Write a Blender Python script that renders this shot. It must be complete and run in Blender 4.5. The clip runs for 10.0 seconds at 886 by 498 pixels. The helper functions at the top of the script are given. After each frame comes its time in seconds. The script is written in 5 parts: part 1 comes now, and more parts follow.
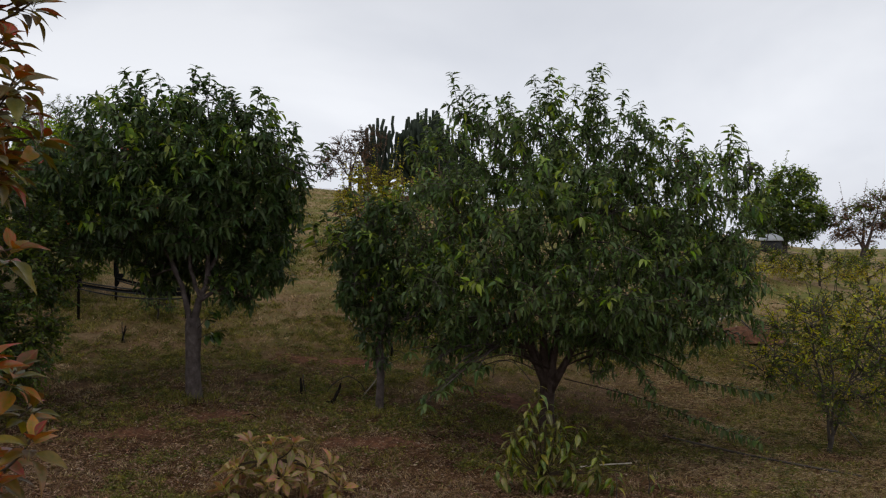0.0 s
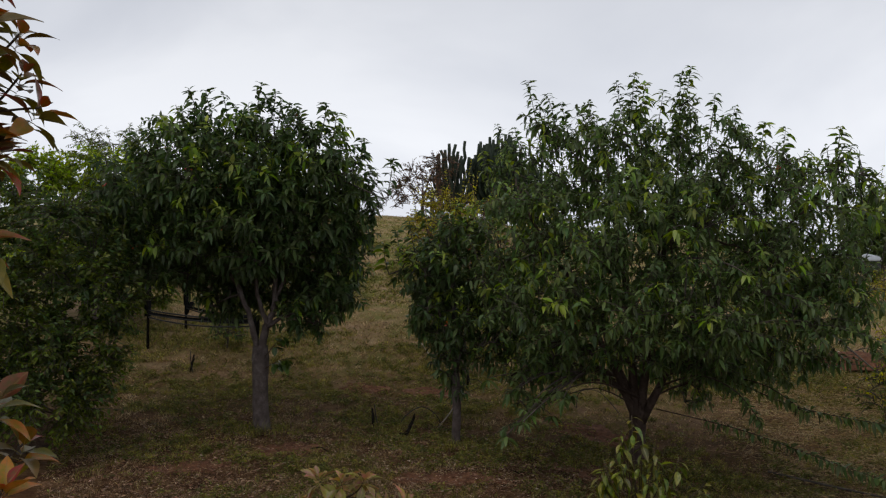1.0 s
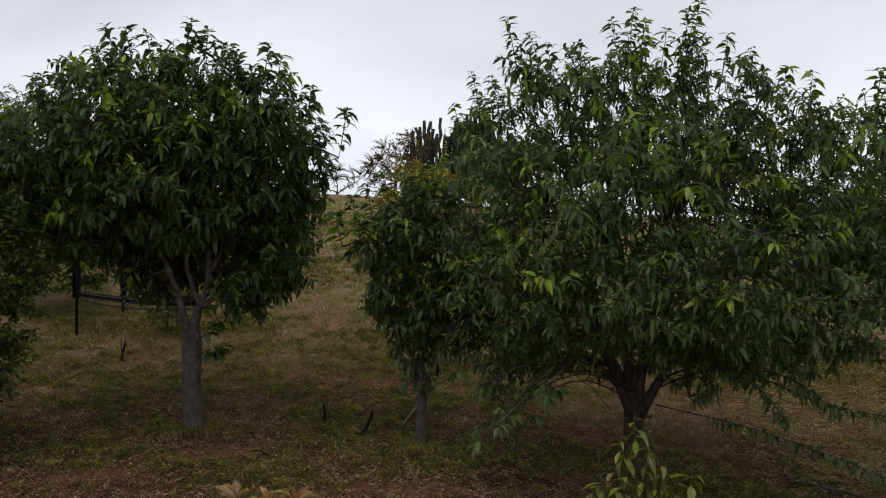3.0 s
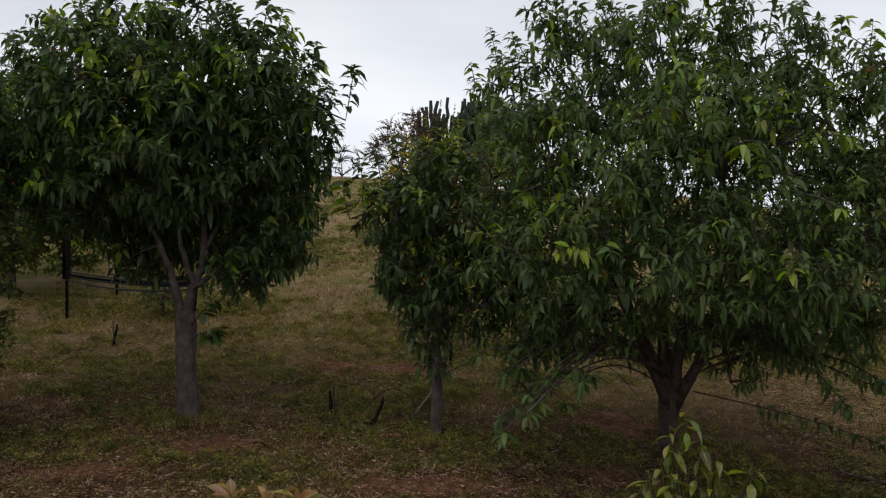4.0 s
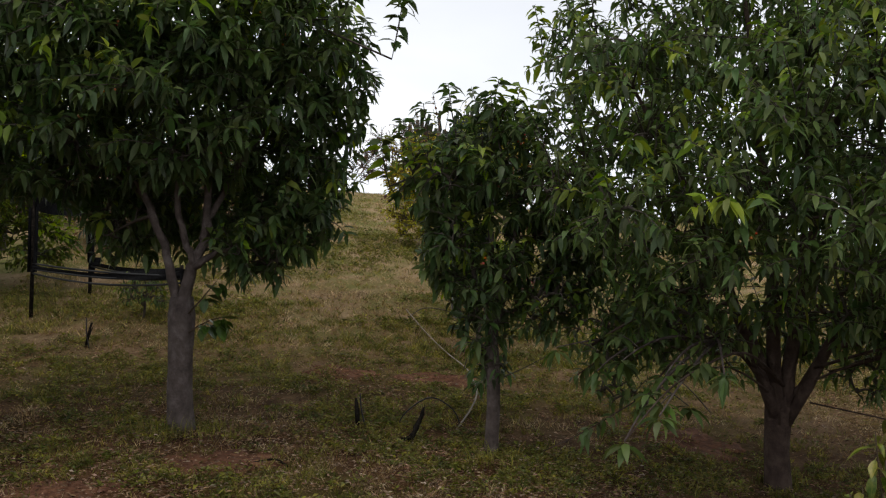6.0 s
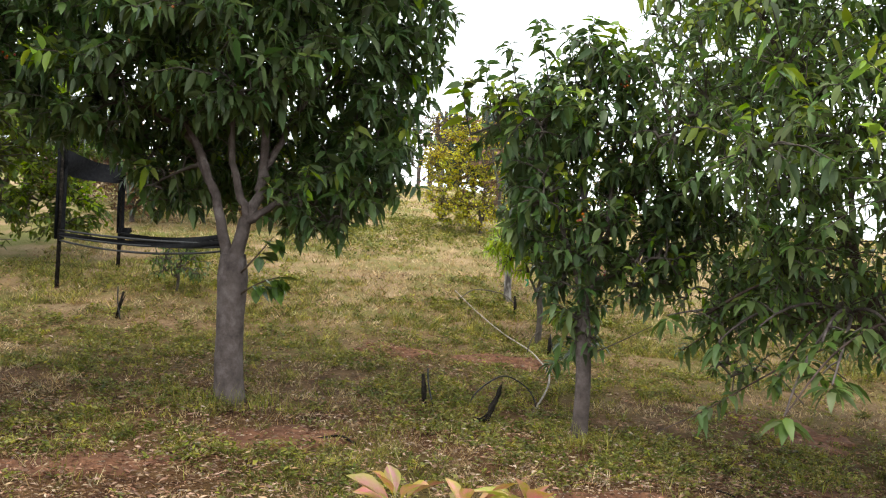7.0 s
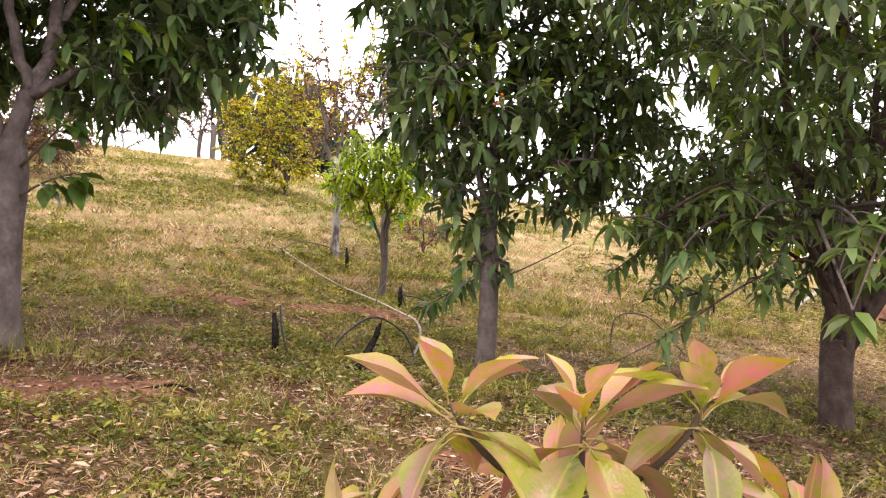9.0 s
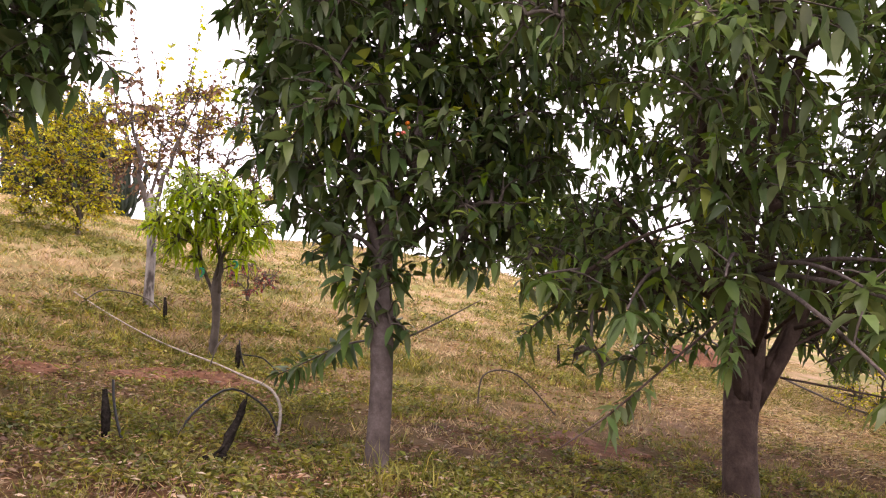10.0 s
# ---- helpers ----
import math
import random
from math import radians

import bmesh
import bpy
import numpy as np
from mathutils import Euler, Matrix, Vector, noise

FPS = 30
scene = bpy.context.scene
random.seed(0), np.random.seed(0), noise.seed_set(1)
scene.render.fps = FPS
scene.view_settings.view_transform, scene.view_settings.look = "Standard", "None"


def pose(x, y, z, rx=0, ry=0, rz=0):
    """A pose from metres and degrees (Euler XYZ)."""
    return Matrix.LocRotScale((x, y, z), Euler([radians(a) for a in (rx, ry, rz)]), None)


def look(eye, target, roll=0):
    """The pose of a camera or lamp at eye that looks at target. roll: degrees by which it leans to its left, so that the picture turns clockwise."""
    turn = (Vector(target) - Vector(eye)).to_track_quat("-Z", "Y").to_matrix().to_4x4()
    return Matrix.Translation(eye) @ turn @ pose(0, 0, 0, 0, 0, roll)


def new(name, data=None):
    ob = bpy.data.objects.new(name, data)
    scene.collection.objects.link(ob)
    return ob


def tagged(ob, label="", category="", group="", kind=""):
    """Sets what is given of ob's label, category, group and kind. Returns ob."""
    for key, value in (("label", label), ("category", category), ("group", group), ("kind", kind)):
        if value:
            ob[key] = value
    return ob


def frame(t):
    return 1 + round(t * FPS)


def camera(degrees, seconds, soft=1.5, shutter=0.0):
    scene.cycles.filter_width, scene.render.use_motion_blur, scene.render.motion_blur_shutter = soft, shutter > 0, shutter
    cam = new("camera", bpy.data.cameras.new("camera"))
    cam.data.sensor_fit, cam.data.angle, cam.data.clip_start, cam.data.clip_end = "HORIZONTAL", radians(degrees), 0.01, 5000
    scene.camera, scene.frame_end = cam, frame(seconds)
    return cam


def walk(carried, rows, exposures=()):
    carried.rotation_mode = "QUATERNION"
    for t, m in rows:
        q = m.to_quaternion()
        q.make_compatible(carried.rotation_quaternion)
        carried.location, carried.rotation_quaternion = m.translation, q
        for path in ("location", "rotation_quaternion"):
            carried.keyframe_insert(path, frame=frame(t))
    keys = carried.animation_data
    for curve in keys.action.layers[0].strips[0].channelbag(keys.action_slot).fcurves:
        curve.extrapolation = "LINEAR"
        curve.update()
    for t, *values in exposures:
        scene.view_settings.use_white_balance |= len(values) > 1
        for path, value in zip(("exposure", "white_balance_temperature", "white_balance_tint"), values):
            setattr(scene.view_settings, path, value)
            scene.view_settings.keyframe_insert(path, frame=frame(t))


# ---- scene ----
cam = camera(52.6, 10.0, soft=1.2)
METRES, EYE, TILT, LEAN, TURN = 8.0, 1.5, 0.0, 0.0, 0.0
EXPOSURES = [(0.0, 0.15, 6700, 10), (5.0, 0.26, 6700, 10), (5.7, 0.32, 6800, 10), (6.8, 2.05, 6700, 4), (7.5, 2.42, 6750, 4), (8.0, 2.53, 6850, 8), (8.6, 2.7, 7050, 16), (9.0, 2.66, 7200, 21), (9.5, 2.32, 7250, 27), (10.0, 2.36, 7250, 29)]
SKY, SUN, SUN_TO = 0.10, 0.5, (2.0, 6.0, 0.0)
ROWS = [
    (0.0, 0.0, 0.0, 0.0, 0.0, 0.0, -0.0),
    (0.5, 0.0001, 0.0387, -0.0044, 5.66, 0.63, 1.07),
    (1.0, -0.0077, 0.0821, -0.0121, 4.66, 1.93, 0.75),
    (1.5, -0.0083, 0.129, -0.0182, 1.6, 2.14, 1.28),
    (2.0, -0.0029, 0.1762, -0.0207, 1.97, 1.83, 0.88),
    (3.5, -0.0105, 0.3204, -0.0372, 3.58, 0.73, 0.66),
    (4.0, -0.0247, 0.3658, -0.0442, 3.54, 0.34, 0.7),
    (4.5, -0.0398, 0.4115, -0.0513, 2.44, 0.67, 0.22),
    (5.0, -0.0696, 0.4522, -0.0657, 0.57, 1.52, 0.32),
    (5.5, -0.0919, 0.4961, -0.0793, 0.95, 2.13, 0.33),
    (7.0, -0.1794, 0.6329, -0.1315, 2.11, 2.8, -1.71),
    (7.5, -0.2043, 0.6674, -0.1452, 0.12, 2.91, -1.28),
    (8.0, -0.2161, 0.7013, -0.1545, -1.43, 2.94, -1.66),
    (8.5, -0.2318, 0.7433, -0.172, -10.03, 2.47, -1.79),
    (9.0, -0.2442, 0.8039, -0.1894, -12.68, 3.25, -1.69),
    (9.5, -0.2646, 0.863, -0.1861, -16.27, 4.96, -0.97),
    (10.0, -0.2711, 0.9088, -0.1762, -26.06, 6.13, -0.87),
]
walk(cam, [(t, pose(0, 0, EYE, TILT, LEAN, TURN) @ pose(METRES * x, METRES * y, METRES * z, 90 + pitch, roll, yaw)) for t, x, y, z, yaw, pitch, roll in ROWS], exposures=EXPOSURES)

# ---- world, sun, exposure ----
world = bpy.data.worlds.new("overcast_sky")
scene.world = world
world.use_nodes = True
wn, wl = world.node_tree.nodes, world.node_tree.links
wn.clear()


def wnode(kind, **props):
    n = wn.new(kind)
    for k, v in props.items():
        n.inputs[k].default_value = v
    return n


w_out = wnode("ShaderNodeOutputWorld")
w_bg = wnode("ShaderNodeBackground", Strength=SKY)
w_sky = wn.new("ShaderNodeTexSky")
w_sky.sky_type, w_sky.sun_disc = "NISHITA", False
w_sky.sun_elevation, w_sky.sun_rotation = radians(62), radians(200)
w_sky.dust_density, w_sky.air_density = 4.0, 1.0
w_co = wnode("ShaderNodeTexCoord")
w_map = wnode("ShaderNodeMapping", Scale=(1.0, 1.0, 2.6))
w_n1 = wnode("ShaderNodeTexNoise", Scale=1.9, Detail=5.0, Roughness=0.5, Distortion=0.4)
w_ramp = wn.new("ShaderNodeValToRGB")
w_ramp.color_ramp.elements[0].position, w_ramp.color_ramp.elements[0].color = 0.3, (6.0, 6.4, 7.35, 1)
w_ramp.color_ramp.elements[1].position, w_ramp.color_ramp.elements[1].color = 0.68, (8.8, 9.15, 9.9, 1)
w_mix = wn.new("ShaderNodeMix")
w_mix.data_type = "RGBA"
w_mix.inputs[0].default_value = 0.9
wl.new(w_co.outputs["Generated"], w_map.inputs["Vector"])
wl.new(w_map.outputs["Vector"], w_n1.inputs["Vector"])
wl.new(w_n1.outputs[0], w_ramp.inputs[0])
w_sep = wnode("ShaderNodeSeparateXYZ")
w_high = wn.new("ShaderNodeMapRange")
for k, v in zip(("From Min", "From Max", "To Min", "To Max"), (0.12, 0.65, 1.0, 0.5)):
    w_high.inputs[k].default_value = v
w_dim = wn.new("ShaderNodeVectorMath")
w_dim.operation = "SCALE"
wl.new(w_co.outputs["Generated"], w_sep.inputs[0])
wl.new(w_sep.outputs["Z"], w_high.inputs["Value"])
wl.new(w_high.outputs[0], w_dim.inputs["Scale"])
wl.new(w_mix.outputs[2], w_dim.inputs[0])
wl.new(w_sky.outputs[0], w_mix.inputs[6])
wl.new(w_ramp.outputs[0], w_mix.inputs[7])
wl.new(w_dim.outputs[0], w_bg.inputs["Color"])
wl.new(w_bg.outputs[0], w_out.inputs[0])

sun = new("sun", bpy.data.lights.new("sun", "SUN"))
sun.data.energy, sun.data.angle, sun.data.color = SUN, radians(25), (1.0, 0.95, 0.88)
sun.matrix_world = look((0, 0, 20), SUN_TO)

# ---- materials ----


def material(name, stops, scale=6.0, rough=0.8, bump=0.3, bump_scale=40.0, vary="", vary_v=0.35, vary_h=0.03, through_light=0.0, coords="Object", stretch=(1, 1, 1), detail=5.0, spec=0.3, second=None, grain=0.62):
    """Noise-driven colour with grain, relief, and a variation from piece to piece."""
    m = bpy.data.materials.new(name)
    m.use_nodes = True
    nt = m.node_tree
    nt.nodes.clear()
    N, L = nt.nodes.new, nt.links.new
    out, bsdf = N("ShaderNodeOutputMaterial"), N("ShaderNodeBsdfPrincipled")
    co, mp, n1, ramp = N("ShaderNodeTexCoord"), N("ShaderNodeMapping"), N("ShaderNodeTexNoise"), N("ShaderNodeValToRGB")
    mp.inputs["Scale"].default_value = stretch
    L(co.outputs[coords], mp.inputs["Vector"])
    L(mp.outputs[0], n1.inputs["Vector"])
    n1.inputs["Scale"].default_value, n1.inputs["Detail"].default_value, n1.inputs["Roughness"].default_value = scale, detail, grain
    L(n1.outputs[0], ramp.inputs[0])
    els = ramp.color_ramp.elements
    while len(els) < len(stops):
        els.new(0.5)
    for e, (p, c) in zip(els, stops):
        e.position, e.color = p, (*c, 1)
    colour = ramp.outputs[0]
    if second:
        n3, r3, mx = N("ShaderNodeTexNoise"), N("ShaderNodeValToRGB"), N("ShaderNodeMix")
        s3, lo, hi, c3 = second
        n3.inputs["Scale"].default_value, n3.inputs["Detail"].default_value = s3, 4.0
        L(co.outputs[coords], n3.inputs["Vector"])
        r3.color_ramp.elements[0].position, r3.color_ramp.elements[1].position = lo, hi
        L(n3.outputs[0], r3.inputs[0])
        mx.data_type = "RGBA"
        L(r3.outputs[0], mx.inputs[0])
        L(colour, mx.inputs[6])
        mx.inputs[7].default_value = (*c3, 1)
        colour = mx.outputs[2]
    if vary:
        hs, geo = N("ShaderNodeHueSaturation"), N("ShaderNodeNewGeometry" if vary == "island" else "ShaderNodeObjectInfo")
        src = geo.outputs["Random Per Island" if vary == "island" else "Random"]
        for sock, mid, amp, k in (("Value", 1.0, vary_v, 1.0), ("Hue", 0.5, vary_h, 7.31), ("Saturation", 1.0, 0.15, 3.77)):
            a, b, c = N("ShaderNodeMath"), N("ShaderNodeMath"), N("ShaderNodeMath")
            a.operation, b.operation, c.operation = "MULTIPLY", "FRACT", "MULTIPLY_ADD"
            L(src, a.inputs[0])
            a.inputs[1].default_value = k
            L(a.outputs[0], b.inputs[0])
            L(b.outputs[0], c.inputs[0])
            c.inputs[1].default_value, c.inputs[2].default_value = 2 * amp, mid - amp
            L(c.outputs[0], hs.inputs[sock])
        L(colour, hs.inputs["Color"])
        colour = hs.outputs[0]
    L(colour, bsdf.inputs["Base Color"])
    bsdf.inputs["Roughness"].default_value = rough
    bsdf.inputs["Specular IOR Level"].default_value = spec
    if bump:
        n2, bp = N("ShaderNodeTexNoise"), N("ShaderNodeBump")
        n2.inputs["Scale"].default_value, n2.inputs["Detail"].default_value = bump_scale, 6.0
        L(mp.outputs[0], n2.inputs["Vector"])
        bp.inputs["Strength"].default_value, bp.inputs["Distance"].default_value = bump, 0.02
        L(n2.outputs[0], bp.inputs["Height"])
        L(bp.outputs[0], bsdf.inputs["Normal"])
    last = bsdf.outputs[0]
    if through_light:
        tr, mix, bright = N("ShaderNodeBsdfTranslucent"), N("ShaderNodeMixShader"), N("ShaderNodeHueSaturation")
        bright.inputs["Saturation"].default_value, bright.inputs["Value"].default_value = 1.1, 1.5
        L(colour, bright.inputs["Color"])
        L(bright.outputs[0], tr.inputs["Color"])
        mix.inputs[0].default_value = through_light
        L(last, mix.inputs[1])
        L(tr.outputs[0], mix.inputs[2])
        last = mix.outputs[0]
    L(last, out.inputs["Surface"])
    return m


M_LEAF = material("cherry_leaf", [(0.3, (0.061, 0.099, 0.029)), (0.7, (0.130, 0.182, 0.054))], 3.0, 0.42, 0, vary="island", vary_v=0.5, vary_h=0.03, through_light=0.34, spec=0.34)
M_LEAF_DARK = material("dark_cherry_leaf", [(0.3, (0.047, 0.080, 0.027)), (0.7, (0.098, 0.142, 0.044))], 3.0, 0.42, 0, vary="island", vary_v=0.5, vary_h=0.03, through_light=0.34, spec=0.34)
# yellow-green of young tips, also carrying sky light on the crown tops
M_LEAF_YOUNG_LIT = material("young_lit_leaf", [(0.3, (0.13, 0.21, 0.030)), (0.7, (0.27, 0.34, 0.046))], 3.0, 0.42, 0, vary="island", vary_v=0.4, vary_h=0.03, through_light=0.3, spec=0.4)
M_LEAF_BRIGHT = material("bright_leaf", [(0.3, (0.20, 0.31, 0.018)), (0.7, (0.36, 0.45, 0.035))], 4.0, 0.45, 0, vary="island", vary_v=0.3, vary_h=0.02, through_light=0.4)
M_LEAF_YELLOW = material("yellowing_leaf", [(0.3, (0.25, 0.29, 0.03)), (0.55, (0.46, 0.41, 0.045)), (0.80, (0.30, 0.18, 0.05))], 2.2, 0.55, 0, vary="island", vary_v=0.45, vary_h=0.03, through_light=0.38)
M_LEAF_DRY = material("dry_leaf", [(0.3, (0.09, 0.05, 0.035)), (0.7, (0.17, 0.10, 0.06))], 3.0, 0.7, 0, vary="island", vary_v=0.4, through_light=0.15)
M_LEAF_SHRUB = material("shrub_leaf", [(0.3, (0.065, 0.105, 0.016)), (0.7, (0.15, 0.185, 0.028))], 2.0, 0.5, 0, vary="island", vary_v=0.45, vary_h=0.03, through_light=0.3)
M_LEAF_PURPLE = material("purple_leaf", [(0.3, (0.14, 0.075, 0.05)), (0.6, (0.21, 0.12, 0.065)), (0.75, (0.19, 0.17, 0.045))], 2.5, 0.55, 0, vary="island", vary_v=0.4, through_light=0.2)
M_BARK = material("cherry_bark", [(0.28, (0.040, 0.030, 0.027)), (0.5, (0.100, 0.078, 0.070)), (0.74, (0.20, 0.168, 0.155))], 12.0, 0.85, 0.6, 45, stretch=(1.0, 1.0, 0.8), detail=12, second=(3.2, 0.5, 0.8, (0.152, 0.124, 0.110)), grain=0.7, spec=0.15)
# cherry bark, browner, with the canopy's shade darkened into its colour
M_BARK_BROWN_SHADED = material("brown_shaded_bark", [(0.28, (0.028, 0.018, 0.015)), (0.5, (0.070, 0.047, 0.038)), (0.74, (0.140, 0.101, 0.084))], 12.0, 0.85, 0.6, 45, stretch=(1.0, 1.0, 0.8), detail=12, second=(3.2, 0.5, 0.8, (0.106, 0.074, 0.059)), grain=0.7, spec=0.15)
M_TWIG = material("twig_bark", [(0.3, (0.05, 0.040, 0.032)), (0.7, (0.12, 0.098, 0.080))], 12.0, 0.8, 0.3, 60)
M_PALE_BARK = material("pale_flaking_bark", [(0.40, (0.060, 0.050, 0.044)), (0.5, (0.20, 0.18, 0.165)), (0.7, (0.34, 0.31, 0.285))], 16.0, 0.9, 0.6, 40, stretch=(1, 1, 0.35))
M_DEADWOOD = material("dead_wood", [(0.3, (0.18, 0.145, 0.12)), (0.7, (0.42, 0.365, 0.31))], 20.0, 0.9, 0.4, 60)
M_CUT = material("fresh_cut_wood", [(0.3, (0.45, 0.38, 0.30)), (0.7, (0.68, 0.60, 0.50))], 20.0, 0.8, 0.2, 60)
M_CHAR = material("charred_wood", [(0.35, (0.008, 0.007, 0.006)), (0.6, (0.03, 0.025, 0.021)), (0.75, (0.07, 0.058, 0.047))], 35.0, 1.0, 1.0, 60, spec=0.05)
M_PIPE = material("black_pipe", [(0.3, (0.012, 0.012, 0.013)), (0.7, (0.03, 0.03, 0.03))], 15.0, 0.5, 0.1, 60)
M_NET = material("shade_cloth", [(0.3, (0.006, 0.006, 0.007)), (0.7, (0.018, 0.018, 0.019))], 30.0, 0.95, 0.4, 200, spec=0.05)
M_FRUIT = material("ripening_fruit", [(0.3, (0.30, 0.03, 0.02)), (0.7, (0.42, 0.12, 0.03))], 20.0, 0.35, 0, vary="object", vary_v=0.3, vary_h=0.03)
M_SOIL = material("red_soil", [(0.3, (0.065, 0.026, 0.014)), (0.5, (0.135, 0.058, 0.030)), (0.72, (0.25, 0.12, 0.066))], 12.0, 0.95, 1.0, 25, detail=12)
M_STONE = material("tan_stone", [(0.3, (0.26, 0.17, 0.09)), (0.7, (0.42, 0.29, 0.17))], 9.0, 0.9, 0.5, 30, detail=10)
M_GROUND = material("dry_orchard_ground", [(0.36, (0.022, 0.010, 0.006)), (0.46, (0.070, 0.033, 0.016)), (0.55, (0.100, 0.055, 0.024)), (0.66, (0.24, 0.135, 0.078))], 3.6, 0.95, 1.0, 30, detail=15, second=(0.55, 0.52, 0.66, (0.065, 0.057, 0.014)), grain=0.8, spec=0.1)
M_LEAF_RED = material("wine_red_leaf", [(0.3, (0.16, 0.035, 0.03)), (0.7, (0.26, 0.07, 0.05))], 3.0, 0.55, 0, vary="island", vary_v=0.4, through_light=0.2)
M_GRASS = material("green_grass", [(0.36, (0.085, 0.094, 0.019)), (0.5, (0.188, 0.175, 0.042)), (0.64, (0.345, 0.295, 0.084))], 7.0, 0.6, 0, vary="island", vary_v=0.55, vary_h=0.035, through_light=0.25, spec=0.15)
M_WEED = material("broad_weed", [(0.36, (0.074, 0.088, 0.017)), (0.5, (0.152, 0.157, 0.034)), (0.64, (0.30, 0.27, 0.064))], 7.0, 0.55, 0, vary="island", vary_v=0.5, vary_h=0.03, through_light=0.25, spec=0.2)
M_STRAW = material("dry_grass", [(0.36, (0.22, 0.140, 0.068)), (0.5, (0.42, 0.300, 0.155)), (0.64, (0.60, 0.475, 0.29))], 4.5, 0.75, 0, vary="island", vary_v=0.5, vary_h=0.02, through_light=0.2, spec=0.15)
M_HAY = material("cut_hay", [(0.32, (0.36, 0.26, 0.13)), (0.7, (0.60, 0.48, 0.29))], 2.0, 0.75, 0, vary="island", vary_v=0.35, vary_h=0.02, through_light=0.2, spec=0.15)
M_LITTER = material("leaf_litter", [(0.28, (0.10, 0.055, 0.034)), (0.48, (0.24, 0.140, 0.084)), (0.7, (0.42, 0.29, 0.195))], 11.0, 0.85, 0, vary="island", vary_v=0.6, vary_h=0.02, spec=0.12)
M_PALE_LITTER = material("pale_fallen_leaf", [(0.3, (0.22, 0.14, 0.095)), (0.7, (0.52, 0.41, 0.31))], 9.0, 0.8, 0, vary="island", vary_v=0.5, vary_h=0.02, spec=0.15)
M_CACTUS = material("euphorbia_skin", [(0.3, (0.018, 0.030, 0.020)), (0.7, (0.045, 0.062, 0.038))], 4.0, 0.7, 0.3, 20)
M_TARP = material("grey_tarpaulin", [(0.3, (0.40, 0.43, 0.47)), (0.7, (0.52, 0.55, 0.58))], 3.0, 0.6, 0.3, 15)
M_POST = material("weathered_post", [(0.3, (0.06, 0.052, 0.045)), (0.7, (0.13, 0.115, 0.10))], 10.0, 0.9, 0.4, 40, stretch=(1, 1, 0.2))
M_GREEN_TAG = material("green_tape", [(0.3, (0.01, 0.20, 0.09)), (0.7, (0.02, 0.30, 0.14))], 8.0, 0.5, 0.1, 60)

def dry_uphill(m):
    """The ground cover turns to pale straw where the open slope begins."""
    nt = m.node_tree
    bs = next(n for n in nt.nodes if n.type == "BSDF_PRINCIPLED")
    src = bs.inputs["Base Color"].links[0].from_socket
    co, sx, wob, add, mr, ns, ramp, mx = (nt.nodes.new(k) for k in ("ShaderNodeTexCoord", "ShaderNodeSeparateXYZ", "ShaderNodeTexNoise", "ShaderNodeMath", "ShaderNodeMapRange", "ShaderNodeTexNoise", "ShaderNodeValToRGB", "ShaderNodeMix"))
    L = nt.links.new
    L(co.outputs["Object"], sx.inputs[0])
    for n, sc in ((wob, 0.7), (ns, 1.3)):
        L(co.outputs["Object"], n.inputs["Vector"])
        n.inputs["Scale"].default_value, n.inputs["Detail"].default_value, n.inputs["Roughness"].default_value = sc, 12.0, 0.68
    add.operation = "MULTIPLY_ADD"
    L(wob.outputs[0], add.inputs[0])
    add.inputs[1].default_value = 4.0
    L(sx.outputs["Y"], add.inputs[2])
    L(add.outputs[0], mr.inputs["Value"])
    for k, v in zip(("From Min", "From Max", "To Min", "To Max"), (12.6, 21.0, 0.0, 0.85)):
        mr.inputs[k].default_value = v
    els = ramp.color_ramp.elements
    els[0].position, els[0].color = 0.44, (0.20, 0.205, 0.062, 1)
    els[1].position, els[1].color = 0.68, (0.52, 0.37, 0.24, 1)
    els.new(0.55).color = (0.38, 0.275, 0.145, 1)
    L(ns.outputs[0], ramp.inputs[0])
    mx.data_type = "RGBA"
    L(mr.outputs[0], mx.inputs[0])
    L(src, mx.inputs[6])
    L(ramp.outputs[0], mx.inputs[7])
    L(mx.outputs[2], bs.inputs["Base Color"])


dry_uphill(M_GROUND)

# ---- geometry helpers ----
rng = np.random.default_rng(7)
UP = np.array([0.0, 0.0, 1.0])


class Geo:
    """Collects vertices and faces for one mesh."""

    def __init__(self):
        self.v, self.q, self.t, self.n = [], [], [], 0

    def add(self, verts, quads=None, tris=None):
        verts = np.asarray(verts, float).reshape(-1, 3)
        if quads is not None and len(quads):
            self.q.append(np.asarray(quads, int).reshape(-1, 4) + self.n)
        if tris is not None and len(tris):
            self.t.append(np.asarray(tris, int).reshape(-1, 3) + self.n)
        self.v.append(verts)
        self.n += len(verts)

    def mesh(self, name, mat, smooth=True):
        me = bpy.data.meshes.new(name)
        v = np.concatenate(self.v) if self.v else np.zeros((0, 3))
        q = np.concatenate(self.q) if self.q else np.zeros((0, 4), int)
        t = np.concatenate(self.t) if self.t else np.zeros((0, 3), int)
        me.vertices.add(len(v))
        me.vertices.foreach_set("co", v.astype(np.float32).ravel())
        idx = np.concatenate([q.ravel(), t.ravel()])
        me.loops.add(len(idx))
        me.loops.foreach_set("vertex_index", idx.astype(np.int32))
        me.polygons.add(len(q) + len(t))
        starts = np.concatenate([np.arange(len(q)) * 4, len(q) * 4 + np.arange(len(t)) * 3])
        me.polygons.foreach_set("loop_start", starts.astype(np.int32))
        me.polygons.foreach_set("use_smooth", np.full(len(starts), smooth))
        me.materials.append(mat)
        me.update(calc_edges=True)
        return me


